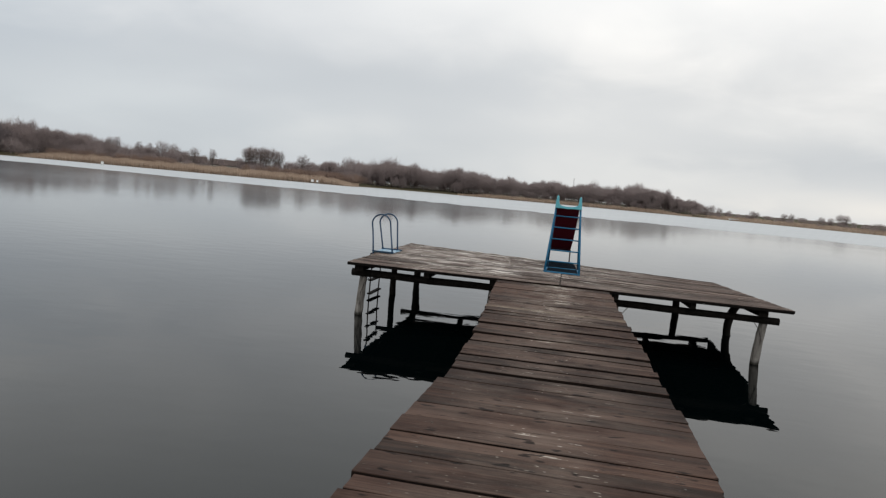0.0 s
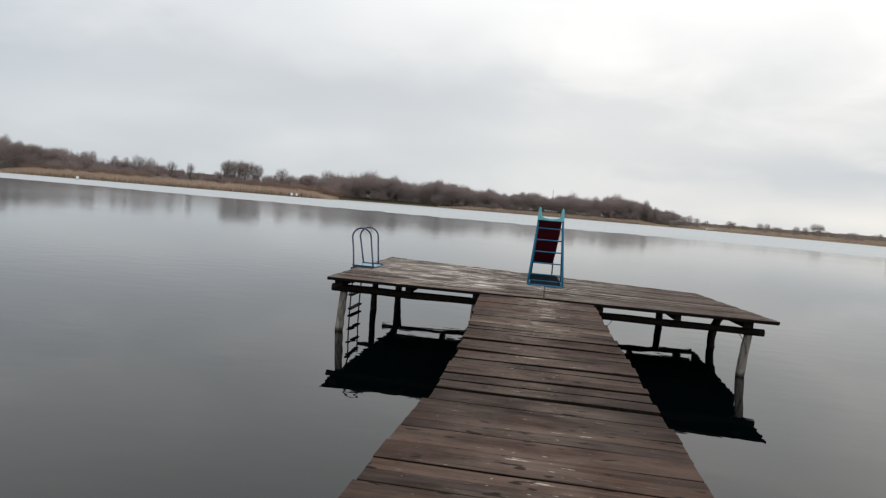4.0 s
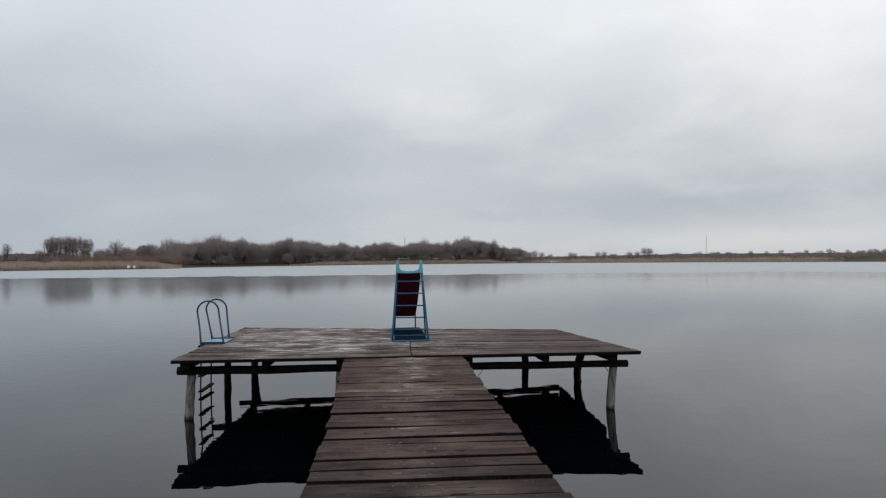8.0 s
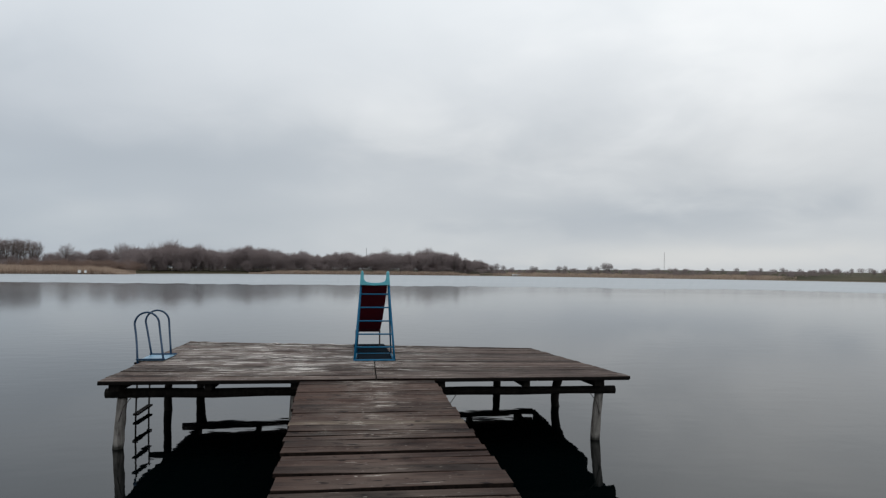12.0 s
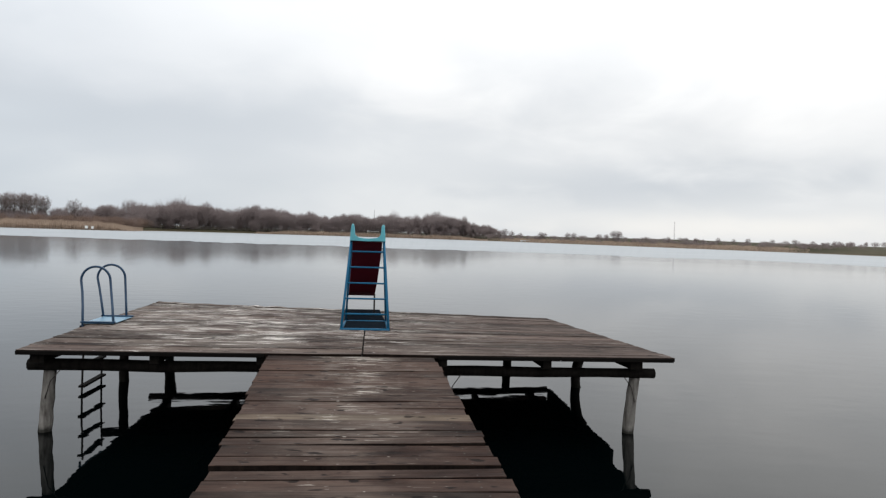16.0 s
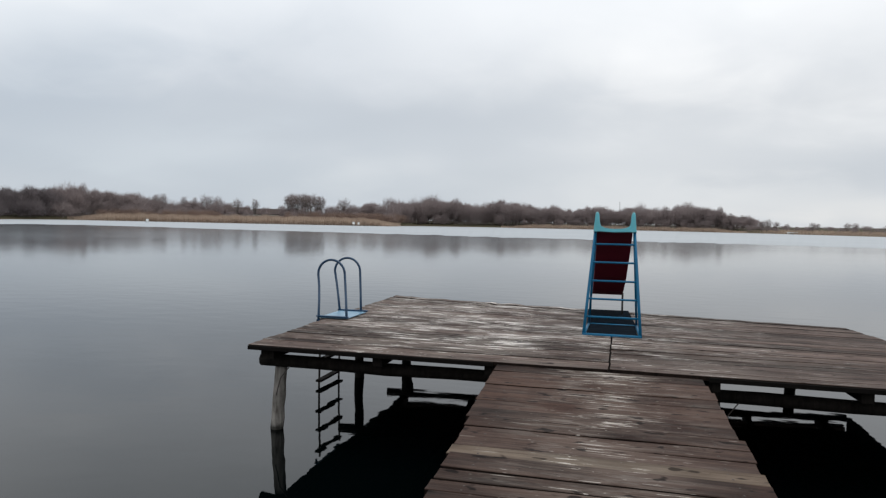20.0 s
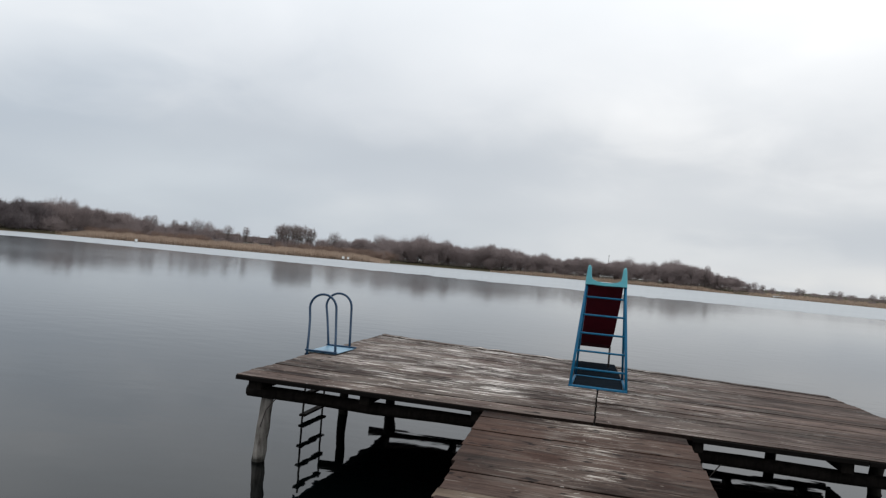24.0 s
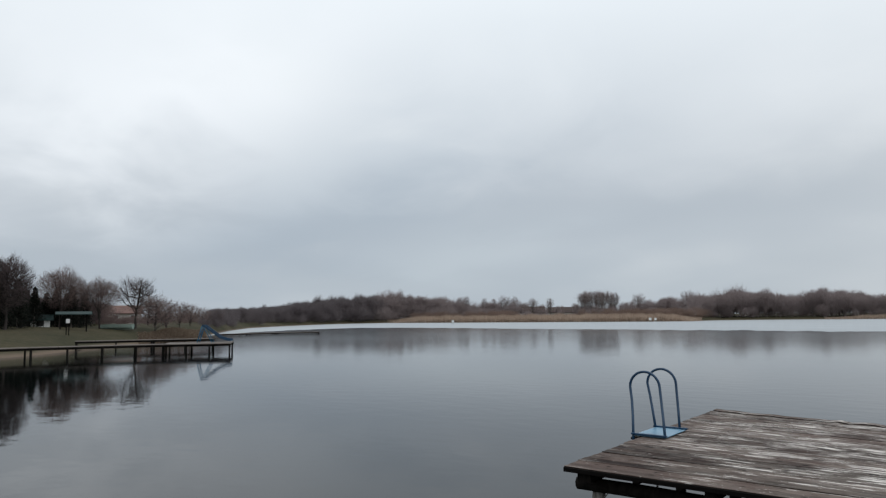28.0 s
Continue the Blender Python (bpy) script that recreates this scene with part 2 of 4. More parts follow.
    relief = math_node(t, "SUBTRACT", grain, math_node(t, "MULTIPLY", crack, 0.8))
    bump(t, b, math_node(t, "ADD", relief, math_node(t, "MULTIPLY", fleck, 0.4)), 0.6, 0.006)
    return m


def log_material(name, dark, light, moss=0.0):
    m, t, b = material(name, 0.9, 0.0, 0.10)
    co = node(t, "ShaderNodeTexCoord").outputs["Object"]
    streak = noise_node(t, mapping(t, co, (22, 22, 2.2)), 1.0, 5.0, 0.6, 0.5)
    spot = noise_node(t, co, 5.0, 4.0, 0.6)
    col = ramp(t, math_node(t, "ADD", math_node(t, "MULTIPLY", streak, 0.6), math_node(t, "MULTIPLY", spot, 0.4)), [(0.36, dark), (0.64, light)])
    if moss:
        xyz = node(t, "ShaderNodeSeparateXYZ")
        t.links.new(co, xyz.inputs[0])
        wet = math_node(t, "SUBTRACT", WATER + 0.20, math_node(t, "ADD", xyz.outputs[2], math_node(t, "MULTIPLY", spot, 0.2)))
        wet = math_node(t, "MULTIPLY", wet, 14.0, clamp=True)
        col = mix(t, math_node(t, "MULTIPLY", wet, 0.85), col, (0.014, 0.014, 0.011))
    t.links.new(col, b.inputs["Base Color"])
    bump(t, b, streak, 0.6, 0.01)
    return m


def paint_material(name, col, rust=(0.16, 0.07, 0.03), amount=0.5, rough=0.42, spec=0.5):
    m, t, b = material(name, rough, 0.0, spec)
    co = node(t, "ShaderNodeTexCoord").outputs["Object"]
    fade = noise_node(t, co, 4.0, 4.0, 0.6)
    chip = ramp(t, noise_node(t, co, 23.0, 5.0, 0.65), [(0.66, 0.0), (0.72, 1.0)])
    c = mix(t, fade, tuple(0.75 * v for v in col), tuple(min(1, 1.25 * v) for v in col))
    c = mix(t, math_node(t, "MULTIPLY", chip, amount), c, rust)
    t.links.new(c, b.inputs["Base Color"])
    t.links.new(math_node(t, "ADD", math_node(t, "MULTIPLY", chip, 0.3), rough), b.inputs["Roughness"])
    bump(t, b, noise_node(t, co, 60.0, 3.0), 0.15, 0.002)
    return m


def twig_material(name, dark, light):
    m, t, b = material(name, 0.9, 0.0, 0.1)
    isl = node(t, "ShaderNodeNewGeometry").outputs["Random Per Island"]
    co = node(t, "ShaderNodeTexCoord").outputs["Object"]
    blot = noise_node(t, co, 0.09, 3.0)
    f = math_node(t, "ADD", math_node(t, "MULTIPLY", isl, 0.55), math_node(t, "MULTIPLY", blot, 0.45))
    col = ramp(t, f, [(0.2, dark), (0.8, light)])
    t.links.new(col, b.inputs["Base Color"])
    thin = node(t, "ShaderNodeBsdfTranslucent")
    t.links.new(col, thin.inputs["Color"])
    both_sides = node(t, "ShaderNodeMixShader", Fac=0.5)
    t.links.new(b.outputs[0], both_sides.inputs[1])
    t.links.new(thin.outputs[0], both_sides.inputs[2])
    t.links.new(both_sides.outputs[0], t.nodes["Material Output"].inputs["Surface"])
    return m


def plain_material(name, col, rough=0.8, scale=3.0, vary=0.25, spec=0.3):
    m, t, b = material(name, rough, 0.0, spec)
    co = node(t, "ShaderNodeTexCoord").outputs["Object"]
    n = noise_node(t, co, scale, 4.0, 0.6)
    t.links.new(mix(t, n, tuple(c * (1 - vary) for c in col), tuple(min(1, c * (1 + vary)) for c in col)), b.inputs["Base Color"])
    bump(t, b, n, 0.2, 0.01)
    return m


WALK_WOOD = plank_material("brown_wet_planks", (0.0068, 0.0034, 0.0027), (0.034, 0.0165, 0.0117), (0.078, 0.0425, 0.0305), (0.165, 0.126, 0.105), 0.03, 1.0, 1.0, 2.6, 30, (0.40, 0.36, 0.32), 0.68, 0.65, -4.0, -0.8)
PALE_WOOD = plank_material("newer_pale_plank", (0.035, 0.022, 0.015), (0.095, 0.066, 0.046), (0.17, 0.125, 0.09), (0.21, 0.18, 0.15), -0.2, 1.0, 0.6, 2.8, 34, (0.45, 0.41, 0.36), 0.68, 0.4, -3.6, -0.5)
DECK_WOOD = plank_material("grey_weathered_planks", (0.015, 0.0090, 0.0073), (0.066, 0.0430, 0.0350), (0.142, 0.100, 0.084), (0.245, 0.213, 0.184), -1.5, 4.5, 0.7, 1.9, 23, (0.66, 0.615, 0.575), 0.645, 0.75, 0.1, 2.2)
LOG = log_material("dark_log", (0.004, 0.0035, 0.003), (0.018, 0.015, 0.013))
# near-black wood that holds the shade of plank gaps and undersides
EDGE_SHADE = log_material("shaded_plank_edges", (0.005, 0.0035, 0.003), (0.020, 0.013, 0.010))
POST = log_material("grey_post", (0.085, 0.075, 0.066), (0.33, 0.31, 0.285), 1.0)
DARK_POST = log_material("near_black_post", (0.005, 0.0045, 0.004), (0.022, 0.019, 0.017), 1.0)
BLUE = paint_material("blue_paint", (0.004, 0.105, 0.210), amount=0.25, rough=0.5, spec=0.25)
RAIL_BLUE = paint_material("dark_blue_paint", (0.004, 0.036, 0.085), amount=0.2)
# the sky mirrored in the step plate, put into its base colour
PLATE_BLUE = paint_material("plate_sky_reflection", (0.13, 0.25, 0.35), rough=0.35)
ICE = plain_material("grey_white_ice", (0.315, 0.34, 0.36), 0.45, 0.06, 0.16)
TAR = plain_material("dark_tarred_board", (0.008, 0.007, 0.0065), 0.95, 6.0, 0.5, 0.04)
BOARD_BLACK = plain_material("near_black_board", (0.004, 0.0075, 0.012), 1.0, 8.0, 0.4, 0.01)
SLAT = plain_material("near_black_slats", (0.005, 0.009, 0.014), 1.0, 9.0, 0.6, 0.02)
TURQUOISE = paint_material("turquoise_paint", (0.13, 0.48, 0.56), amount=0.15)
RED = paint_material("dark_red_paint", (0.088, 0.004, 0.014), amount=0.1, rough=0.65, spec=0.15)
WIRE = plain_material("rusty_wire", (0.05, 0.04, 0.035), 0.6)
IRON = plain_material("rusty_iron", (0.035, 0.03, 0.028), 0.6)
# far twigs, lightened so that the haze of distance is in their colour
WOODS = twig_material("hazed_bare_twigs", (0.215, 0.180, 0.178), (0.325, 0.268, 0.257))
DULL_TWIGS = twig_material("dull_grey_twigs", (0.12, 0.105, 0.11), (0.18, 0.152, 0.152))
DULL_REEDS = twig_material("dull_brown_reeds", (0.12, 0.090, 0.066), (0.23, 0.175, 0.130))
BARK = plain_material("grey_bark", (0.14, 0.12, 0.108), 0.9, 2.0)
WARM_TWIGS = twig_material("reddish_twigs", (0.20, 0.145, 0.12), (0.30, 0.215, 0.175))
NEEDLES = twig_material("dark_needles", (0.013, 0.016, 0.014), (0.042, 0.047, 0.037))
REEDS = twig_material("dry_reeds", (0.34, 0.255, 0.20), (0.54, 0.43, 0.34))
# dark twigs of the near bank, with some haze mixed into the colour
DARK_TWIGS = twig_material("dark_hazed_twigs", (0.062, 0.051, 0.053), (0.150, 0.118, 0.114))
RUSTY_TWIGS = twig_material("rusty_twigs", (0.14, 0.106, 0.099), (0.25, 0.188, 0.172))
DARK_BARK = plain_material("dark_wet_bark", (0.045, 0.038, 0.034), 0.9, 2.0)
WHITE = plain_material("white_paint", (0.72, 0.72, 0.70), 0.5)
PALE_GREEN = plain_material("pale_green_paint", (0.27, 0.34, 0.30), 0.5)
ROOF = plain_material("dark_roof_tiles", (0.07, 0.05, 0.045), 0.8, 1.0)
FADED_ROOF = plain_material("faded_red_roof_tiles", (0.17, 0.105, 0.09), 0.85, 1.0)
WALL = plain_material("pale_plaster", (0.42, 0.39, 0.35), 0.9, 0.6)
GREEN_ROOF = plain_material("green_roof_sheet", (0.022, 0.042, 0.04), 0.7)
FAR_DECK = plain_material("far_grey_planks", (0.13, 0.11, 0.095), 0.8, 1.5, 0.4)

# the lake: calm near, ruffled by wind further out
LAKE, lt, lb = material("lake_water", 0.03, 0.0, 0.45)
lb.inputs["IOR"].default_value = 1.333
lb.inputs["Specular Tint"].default_value = (0.88, 0.98, 1.0, 1.0)      # bluish cast put into the mirrored sky; plain water would reflect it neutral
lco = node(lt, "ShaderNodeTexCoord").outputs["Object"]
murk = noise_node(lt, lco, 0.12, 3.0)
lt.links.new(mix(lt, murk, (0.0003, 0.0010, 0.0012), (0.0006, 0.0017, 0.0019)), lb.inputs["Base Color"])
dist = node(lt, "ShaderNodeVectorMath", operation="LENGTH")
lt.links.new(mapping(lt, lco, (1, 1, 0)), dist.inputs[0])
far_out = math_node(lt, "DIVIDE", math_node(lt, "SUBTRACT", dist.outputs["Value"], 8.0), 80.0, clamp=True)
calm = math_node(lt, "ADD", math_node(lt, "MULTIPLY", noise_node(lt, mapping(lt, lco, (0.05, 0.14, 1)), 1.0, 3.0), 0.04), math_node(lt, "MULTIPLY", far_out, 0.09))
lt.links.new(calm, lb.inputs["Roughness"])
swell = noise_node(lt, mapping(lt, lco, (1.0, 1.6, 1.0)), 1.1, 2.5, 0.45)
bump(lt, lb, swell, 0.22, 0.02)

# land: sand at the water's edge, dull winter grass above, dry grass in patches
LAND, gt, gb = material("winter_grass", 0.95, 0.0, 0.15)
gco = node(gt, "ShaderNodeTexCoord").outputs["Object"]
gn = noise_node(gt, gco, 0.06, 5.0, 0.6)
gf = noise_node(gt, gco, 1.7, 5.0, 0.7)
grass = ramp(gt, math_node(gt, "ADD", math_node(gt, "MULTIPLY", gn, 0.6), math_node(gt, "MULTIPLY", gf, 0.4)),
             [(0.36, (0.025, 0.026, 0.012)), (0.50, (0.047, 0.042, 0.022)), (0.68, (0.095, 0.076, 0.047))])
gxyz = node(gt, "ShaderNodeSeparateXYZ")
gt.links.new(gco, gxyz.inputs[0])
sandy = math_node(gt, "MULTIPLY", math_node(gt, "SUBTRACT", WATER + 0.55, math_node(gt, "ADD", gxyz.outputs[2], math_node(gt, "MULTIPLY", gn, 0.4))), 5.0, clamp=True)
gt.links.new(mix(gt, sandy, grass, (0.135, 0.102, 0.076)), gb.inputs["Base Color"])
bump(gt, gb, gf, 0.4, 0.08)


# ---- mesh helpers ----
def finish(name, bm, mat, parent=None, label="", smooth=False):
    me = bpy.data.meshes.new(name)
    bm.normal_update()
    bm.to_mesh(me)
    bm.free()
    me.materials.append(mat)
    if smooth:
        me.shade_smooth()
    ob = new(name, me)
    if parent:
        ob.parent = parent
    return tagged(ob, label)


part = finish


def thing(name, at, label, category, group="", kind=""):
    ob = new(name)
    ob.location = at
    ob.empty_display_size = 0.1
    return tagged(ob, label, category, group, kind)


def under(parent, *obs):
    """Hang meshes that were built in world coordinates under an Empty that stands elsewhere."""
    inv = Matrix.Translation(-parent.location)
    for ob in obs:
        ob.matrix_parent_inverse = inv
    return obs


def tube(bm, pts, radii, sides=10, cap=True):
    pts = [Vector(p) for p in pts]
    radii = [radii] * len(pts) if isinstance(radii, (int, float)) else radii
    rings, side = [], None
    for k, p in enumerate(pts):
        d = (pts[min(k + 1, len(pts) - 1)] - pts[max(k - 1, 0)]).normalized()
        if side is None:
            side = d.orthogonal().normalized()
        side = (side - d * side.dot(d)).normalized()
        other = d.cross(side)
        rings.append([bm.verts.new(p + radii[k] * (math.cos(a) * side + math.sin(a) * other)) for a in (2 * math.pi * j / sides for j in range(sides))])
    for a, b in zip(rings, rings[1:]):
        for j in range(sides):
            f = bm.faces.new((a[j], a[(j + 1) % sides], b[(j + 1) % sides], b[j]))
            f.smooth = True
    if cap:
        bm.faces.new(rings[0][::-1])
        bm.faces.new(rings[-1])
    return bm


def beam(bm, a, b, wide, high, bevel=0.008):
    """A squared timber from a to b, with softened edges."""
    a, b = Vector(a), Vector(b)
    d = (b - a).normalized()
    side = d.cross(Vector((0, 0, 1)))
    side = side.normalized() if side.length > 1e-3 else Vector((1, 0, 0))
    upv = side.cross(d).normalized()
    w, h, c = wide / 2, high / 2, bevel
    prof = [(-w + c, -h), (w - c, -h), (w, -h + c), (w, h - c), (w - c, h), (-w + c, h), (-w, h - c), (-w, -h + c)]
    r0 = [bm.verts.new(a + side * x + upv * z) for x, z in prof]
    r1 = [bm.verts.new(b + side * x + upv * z) for x, z in prof]
    for j in range(8):
        bm.faces.new((r0[j], r0[(j + 1) % 8], r1[(j + 1) % 8], r1[j]))
    bm.faces.new(r0[::-1])
    bm.faces.new(r1)
    return bm


def arrays_mesh(name, verts, tris, mat, smooth=False):
    me = bpy.data.meshes.new(name)
    me.vertices.add(len(verts))
    me.vertices.foreach_set("co", np.asarray(verts, np.float32).ravel())
    tris = np.asarray(tris, np.int32)
    me.loops.add(tris.size)
    me.loops.foreach_set("vertex_index", tris.ravel())
    me.polygons.add(len(tris))
    me.polygons.foreach_set("loop_start", np.arange(0, tris.size, 3, dtype=np.int32))
    me.update(calc_edges=True)
    me.materials.append(mat)
    if smooth:
        me.shade_smooth()
    return me


def log_beam(bm, a, b, r, r2=None, steps=7, wob=0.02, seed=0, sides=9):
    rr = random.Random(seed)
    a, b = Vector(a), Vector(b)
    pts, radii = [], []
    for k in range(steps):
        f = k / (steps - 1)
        p = a.lerp(b, f) + Vector((rr.uniform(-wob, wob), rr.uniform(-wob, wob), rr.uniform(-wob, wob)))
        pts.append(p)
        radii.append((r + ((r2 or r) - r) * f) * rr.uniform(0.92, 1.07))
    return tube(bm, pts, radii, sides)


def interp(y, table):
    return float(np.interp(y, [a for a, _ in table], [b for _, b in table]))


# ---- lake and land ----
PIVOT = (0.0, -7.2)       # azimuths and ranges of the far things are taken from here
SHORE = [(-180, 17), (-150, 20), (-120, 32), (-100, 46), (-85, 50), (-76, 56), (-71, 60.5), (-68.5, 64), (-66.5, 70), (-65, 76), (-61, 87), (-58, 104), (-56.3, 140), (-54.5, 205), (-52, 242), (-49, 290), (-47, 320), (-43, 350),
         (-41, 340), (-36, 322), (-30, 306), (-24, 296), (-18.6, 292), (-17.2, 330), (-10, 345), (0, 350), (7, 335), (15, 305), (22, 285), (30, 262), (40, 235), (70, 180), (100, 100), (140, 40), (180, 17)]


def shore_at(az):
    return interp((az + 180) % 360 - 180, SHORE)


def land_height(s, az):
    """Height of the land s metres inland, at an azimuth from the platform."""
    if s < 0:
        return WATER + max(-2.6, s * 0.16)
    z = WATER + 1.55 * (1 - math.exp(-s / 9.0)) + 0.004 * min(s, 400)
    z += 0.35 * min(1, max(0, -56 - az) / 4) * min(1, max(0, az + 100) / 10) * min(1, s / 20)
    ridge = max(0.0, 1 - abs(az - 24) / 16)
    z += 1.4 * ridge * min(1, max(0, s - 12) / 25)
    return z


def ground_at(az, r):
    return land_height(r - shore_at(az), az)


def on_land(az, r):
    a = radians(az)
    return Vector((PIVOT[0] + r * math.sin(a), PIVOT[1] + r * math.cos(a), ground_at(az, r)))


gv, gtri = [], []
AZ = [k * 1.5 - 180 for k in range(240)]
RINGS = [("f", 0.02), ("f", 0.5), ("f", 0.85)] + [("s", s) for s in (-6, -2.5, -0.8, 0, 0.8, 1.8, 3.2, 5, 7.5, 11, 16, 23, 32, 45, 65, 100, 160, 300, 700, 1600, 3200)]
for kind_, val in RINGS:
    for az in AZ:
        R = shore_at(az)
        r = R * val if kind_ == "f" else R + val
        s = r - R
        wob = noise.noise((r * math.sin(radians(az)) * 0.11, r * math.cos(radians(az)) * 0.11, 0.0))
        z = land_height(s, az) + (wob * 0.18 * min(1, s / 8) if s > 0 else 0)
        gv.append((PIVOT[0] + r * math.sin(radians(az)), PIVOT[1] + r * math.cos(radians(az)), z))
nA = len(AZ)
for j in range(len(RINGS) - 1):
    for k in range(nA):
        a, b, c, d = j * nA + k, j * nA + (k + 1) % nA, (j + 1) * nA + (k + 1) % nA, (j + 1) * nA + k
        gtri += [(a, d, b), (b, d, c)]
gtri += [(0, k + 1, k) for k in range(1, nA - 1)]
ground = new("ground", arrays_mesh("ground", gv, [t[::-1] for t in gtri], LAND, True))
tagged(ground, "dull winter grass and sandy lake shore", "ground", kind="structure")

bm = bmesh.new()
bmesh.ops.create_circle(bm, cap_ends=True, segments=96, radius=420)
bm.transform(Matrix.Translation((0, 0, WATER)))
water = finish("water", bm, LAKE)
tagged(water, "calm grey lake water mirroring the overcast sky", "lake", kind="structure")

# thin ice along the far shore
iv, itri = [], []
ICE_EDGE = [(-57, 124), (-54, 146), (-50, 172), (-46, 190), (-36, 165), (-26, 138), (-12, 119), (0, 112), (15, 112), (30, 112), (60, 104)]
IAZ = [-57 + 0.2 * k for k in range(5 * 117 + 1)]
for az in IAZ:
    edge_r = interp(az, ICE_EDGE) + 9 * noise.noise((az * 0.11, 0.0, 2.0)) + 4 * noise.noise((az * 0.7, 0.0, 5.0)) + 3 * noise.noise((az * 2.3, 0.0, 7.0))
    outer = max(edge_r + 2, shore_at(az) + 0.6)
    for r in (edge_r, edge_r + 0.4, outer):
        iv.append((PIVOT[0] + r * math.sin(radians(az)), PIVOT[1] + r * math.cos(radians(az)), WATER + (0.004 if r == edge_r else 0.025)))
for k in range(len(IAZ) - 1):
    for j in range(2):
        a, b, c, d = 3 * k + j, 3 * k + j + 1, 3 * k + j + 4, 3 * k + j + 3
        itri += [(a, c, b), (a, d, c)]
ice = new("ice", arrays_mesh("ice", iv, [t[::-1] for t in itri], ICE))
tagged(ice, "thin grey-white ice along the far shore", "ice", kind="structure")


# ---- swimming platform ----
SEAM = 0.02


def far_y(x):
    return 5.62 + 0.23 * (x + 4.07) / 7.89


def deck_z(x, y):
    return 0.02 - (0.007 + 0.213 * (x + 4.07) / 7.89) * y / far_y(x)


def board(name, parent, mat, x0, x1, f_near, f_far, z_of, thick, seed, cup=0.004, segs=5, tilt=0.006):
    """One plank along x, between two lines y = f(x), following the surface z_of(x, y)."""
    rr = random.Random(seed)
    bm = bmesh.new()
    lift = rr.uniform(-tilt, tilt) * 1.3
    tip = rr.uniform(-tilt, tilt)
    rows = []
    for k in range(segs + 1):
        x = x0 + (x1 - x0) * k / segs
        ya, yb = f_near(x), f_far(x)
        jag = 0.004
        ya, yb = ya + rr.uniform(-jag, jag), yb + rr.uniform(-jag, jag)
        z = z_of(x, (ya + yb) / 2) + lift + tip * (2 * k / segs - 1) + rr.uniform(-0.0025, 0.0025)
        za, zb = z_of(x, ya) - z_of(x, (ya + yb) / 2), z_of(x, yb) - z_of(x, (ya + yb) / 2)
        c = 0.004
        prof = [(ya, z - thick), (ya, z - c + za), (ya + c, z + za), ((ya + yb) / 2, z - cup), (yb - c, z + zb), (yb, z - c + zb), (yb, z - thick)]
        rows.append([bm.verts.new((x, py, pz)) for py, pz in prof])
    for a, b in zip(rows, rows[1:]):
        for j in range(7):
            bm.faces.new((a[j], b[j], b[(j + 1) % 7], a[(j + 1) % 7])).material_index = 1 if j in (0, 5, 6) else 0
    bm.faces.new(rows[0])
    bm.faces.new(rows[-1][::-1])
    ob = part(name, bm, mat, parent)
    ob.data.materials.append(EDGE_SHADE)      # sawn sides and underside: shade of gaps and deck put into darker wood
    under(parent, ob)
    return ob


platform = thing("swimming_platform", (0, 3, WATER), "weathered grey plank swimming platform on log posts over the lake", "platform")
rr = random.Random(3)
n_rows = 29
cuts = [0.0]
for k in range(n_rows):
    cuts.append(cuts[-1] + rr.uniform(0.16, 0.25))
cuts = [c / cuts[-1] for c in cuts]


def curled_z(x, y):
    """The deck with its last planks warped, most of all on the swim ladder's side."""
    return deck_z(x, y) + (0.030 if x < 0 else 0.010) * max(-0.3, 0.7 * noise.noise((x * 3.6, 0.0, 9.0)) + 0.6 * noise.noise((x * 8.0, 3.0, 9.0)))


for k in range(n_rows):
    s0, s1 = cuts[k], cuts[k + 1]
    wide_gap = 0.12 if k == n_rows - 2 else 0.0
    gap = rr.choice((0.002, 0.003, 0.003, 0.004, 0.010))
    left = -4.0 - 0.07 * (s0 + s1) / 2 + rr.uniform(-0.012, 0.012)
    right = 4.0 - 0.18 * (s0 + s1) / 2 + rr.uniform(-0.008, 0.008)
    seam = SEAM + rr.uniform(-0.004, 0.004)
    end = rr.uniform(-0.03, 0.03) if k == n_rows - 1 else 0.0
    for side, (xa, xb) in enumerate(((left, seam - 0.010), (seam + 0.010, right))):
        board("plank", platform, DECK_WOOD, xa, xb, lambda x: s0 * far_y(x) + gap / 2, lambda x: s1 * far_y(x) - gap / 2 + end - wide_gap, curled_z if k > n_rows - 3 else deck_z, 0.045, 100 + 2 * k + side, segs=26 if k > n_rows - 3 else 7, tilt=0.003)

for j, (xa, xb) in enumerate(((-3.99, -1.16), (0.96, 2.5), (2.51, 3.98))):
    under(platform, part("edge_board", beam(bmesh.new(), (xa, -0.012, -0.016), (xb, -0.012, -0.016), 0.024, 0.046, 0.004), TAR, platform, "black tarred board along the front edge"))
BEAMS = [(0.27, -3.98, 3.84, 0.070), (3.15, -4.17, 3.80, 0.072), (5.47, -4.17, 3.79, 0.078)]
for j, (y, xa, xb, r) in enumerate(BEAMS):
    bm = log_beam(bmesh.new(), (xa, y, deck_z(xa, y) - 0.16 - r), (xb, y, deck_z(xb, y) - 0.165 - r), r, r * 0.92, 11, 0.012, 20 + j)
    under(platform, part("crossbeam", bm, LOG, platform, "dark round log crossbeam"))
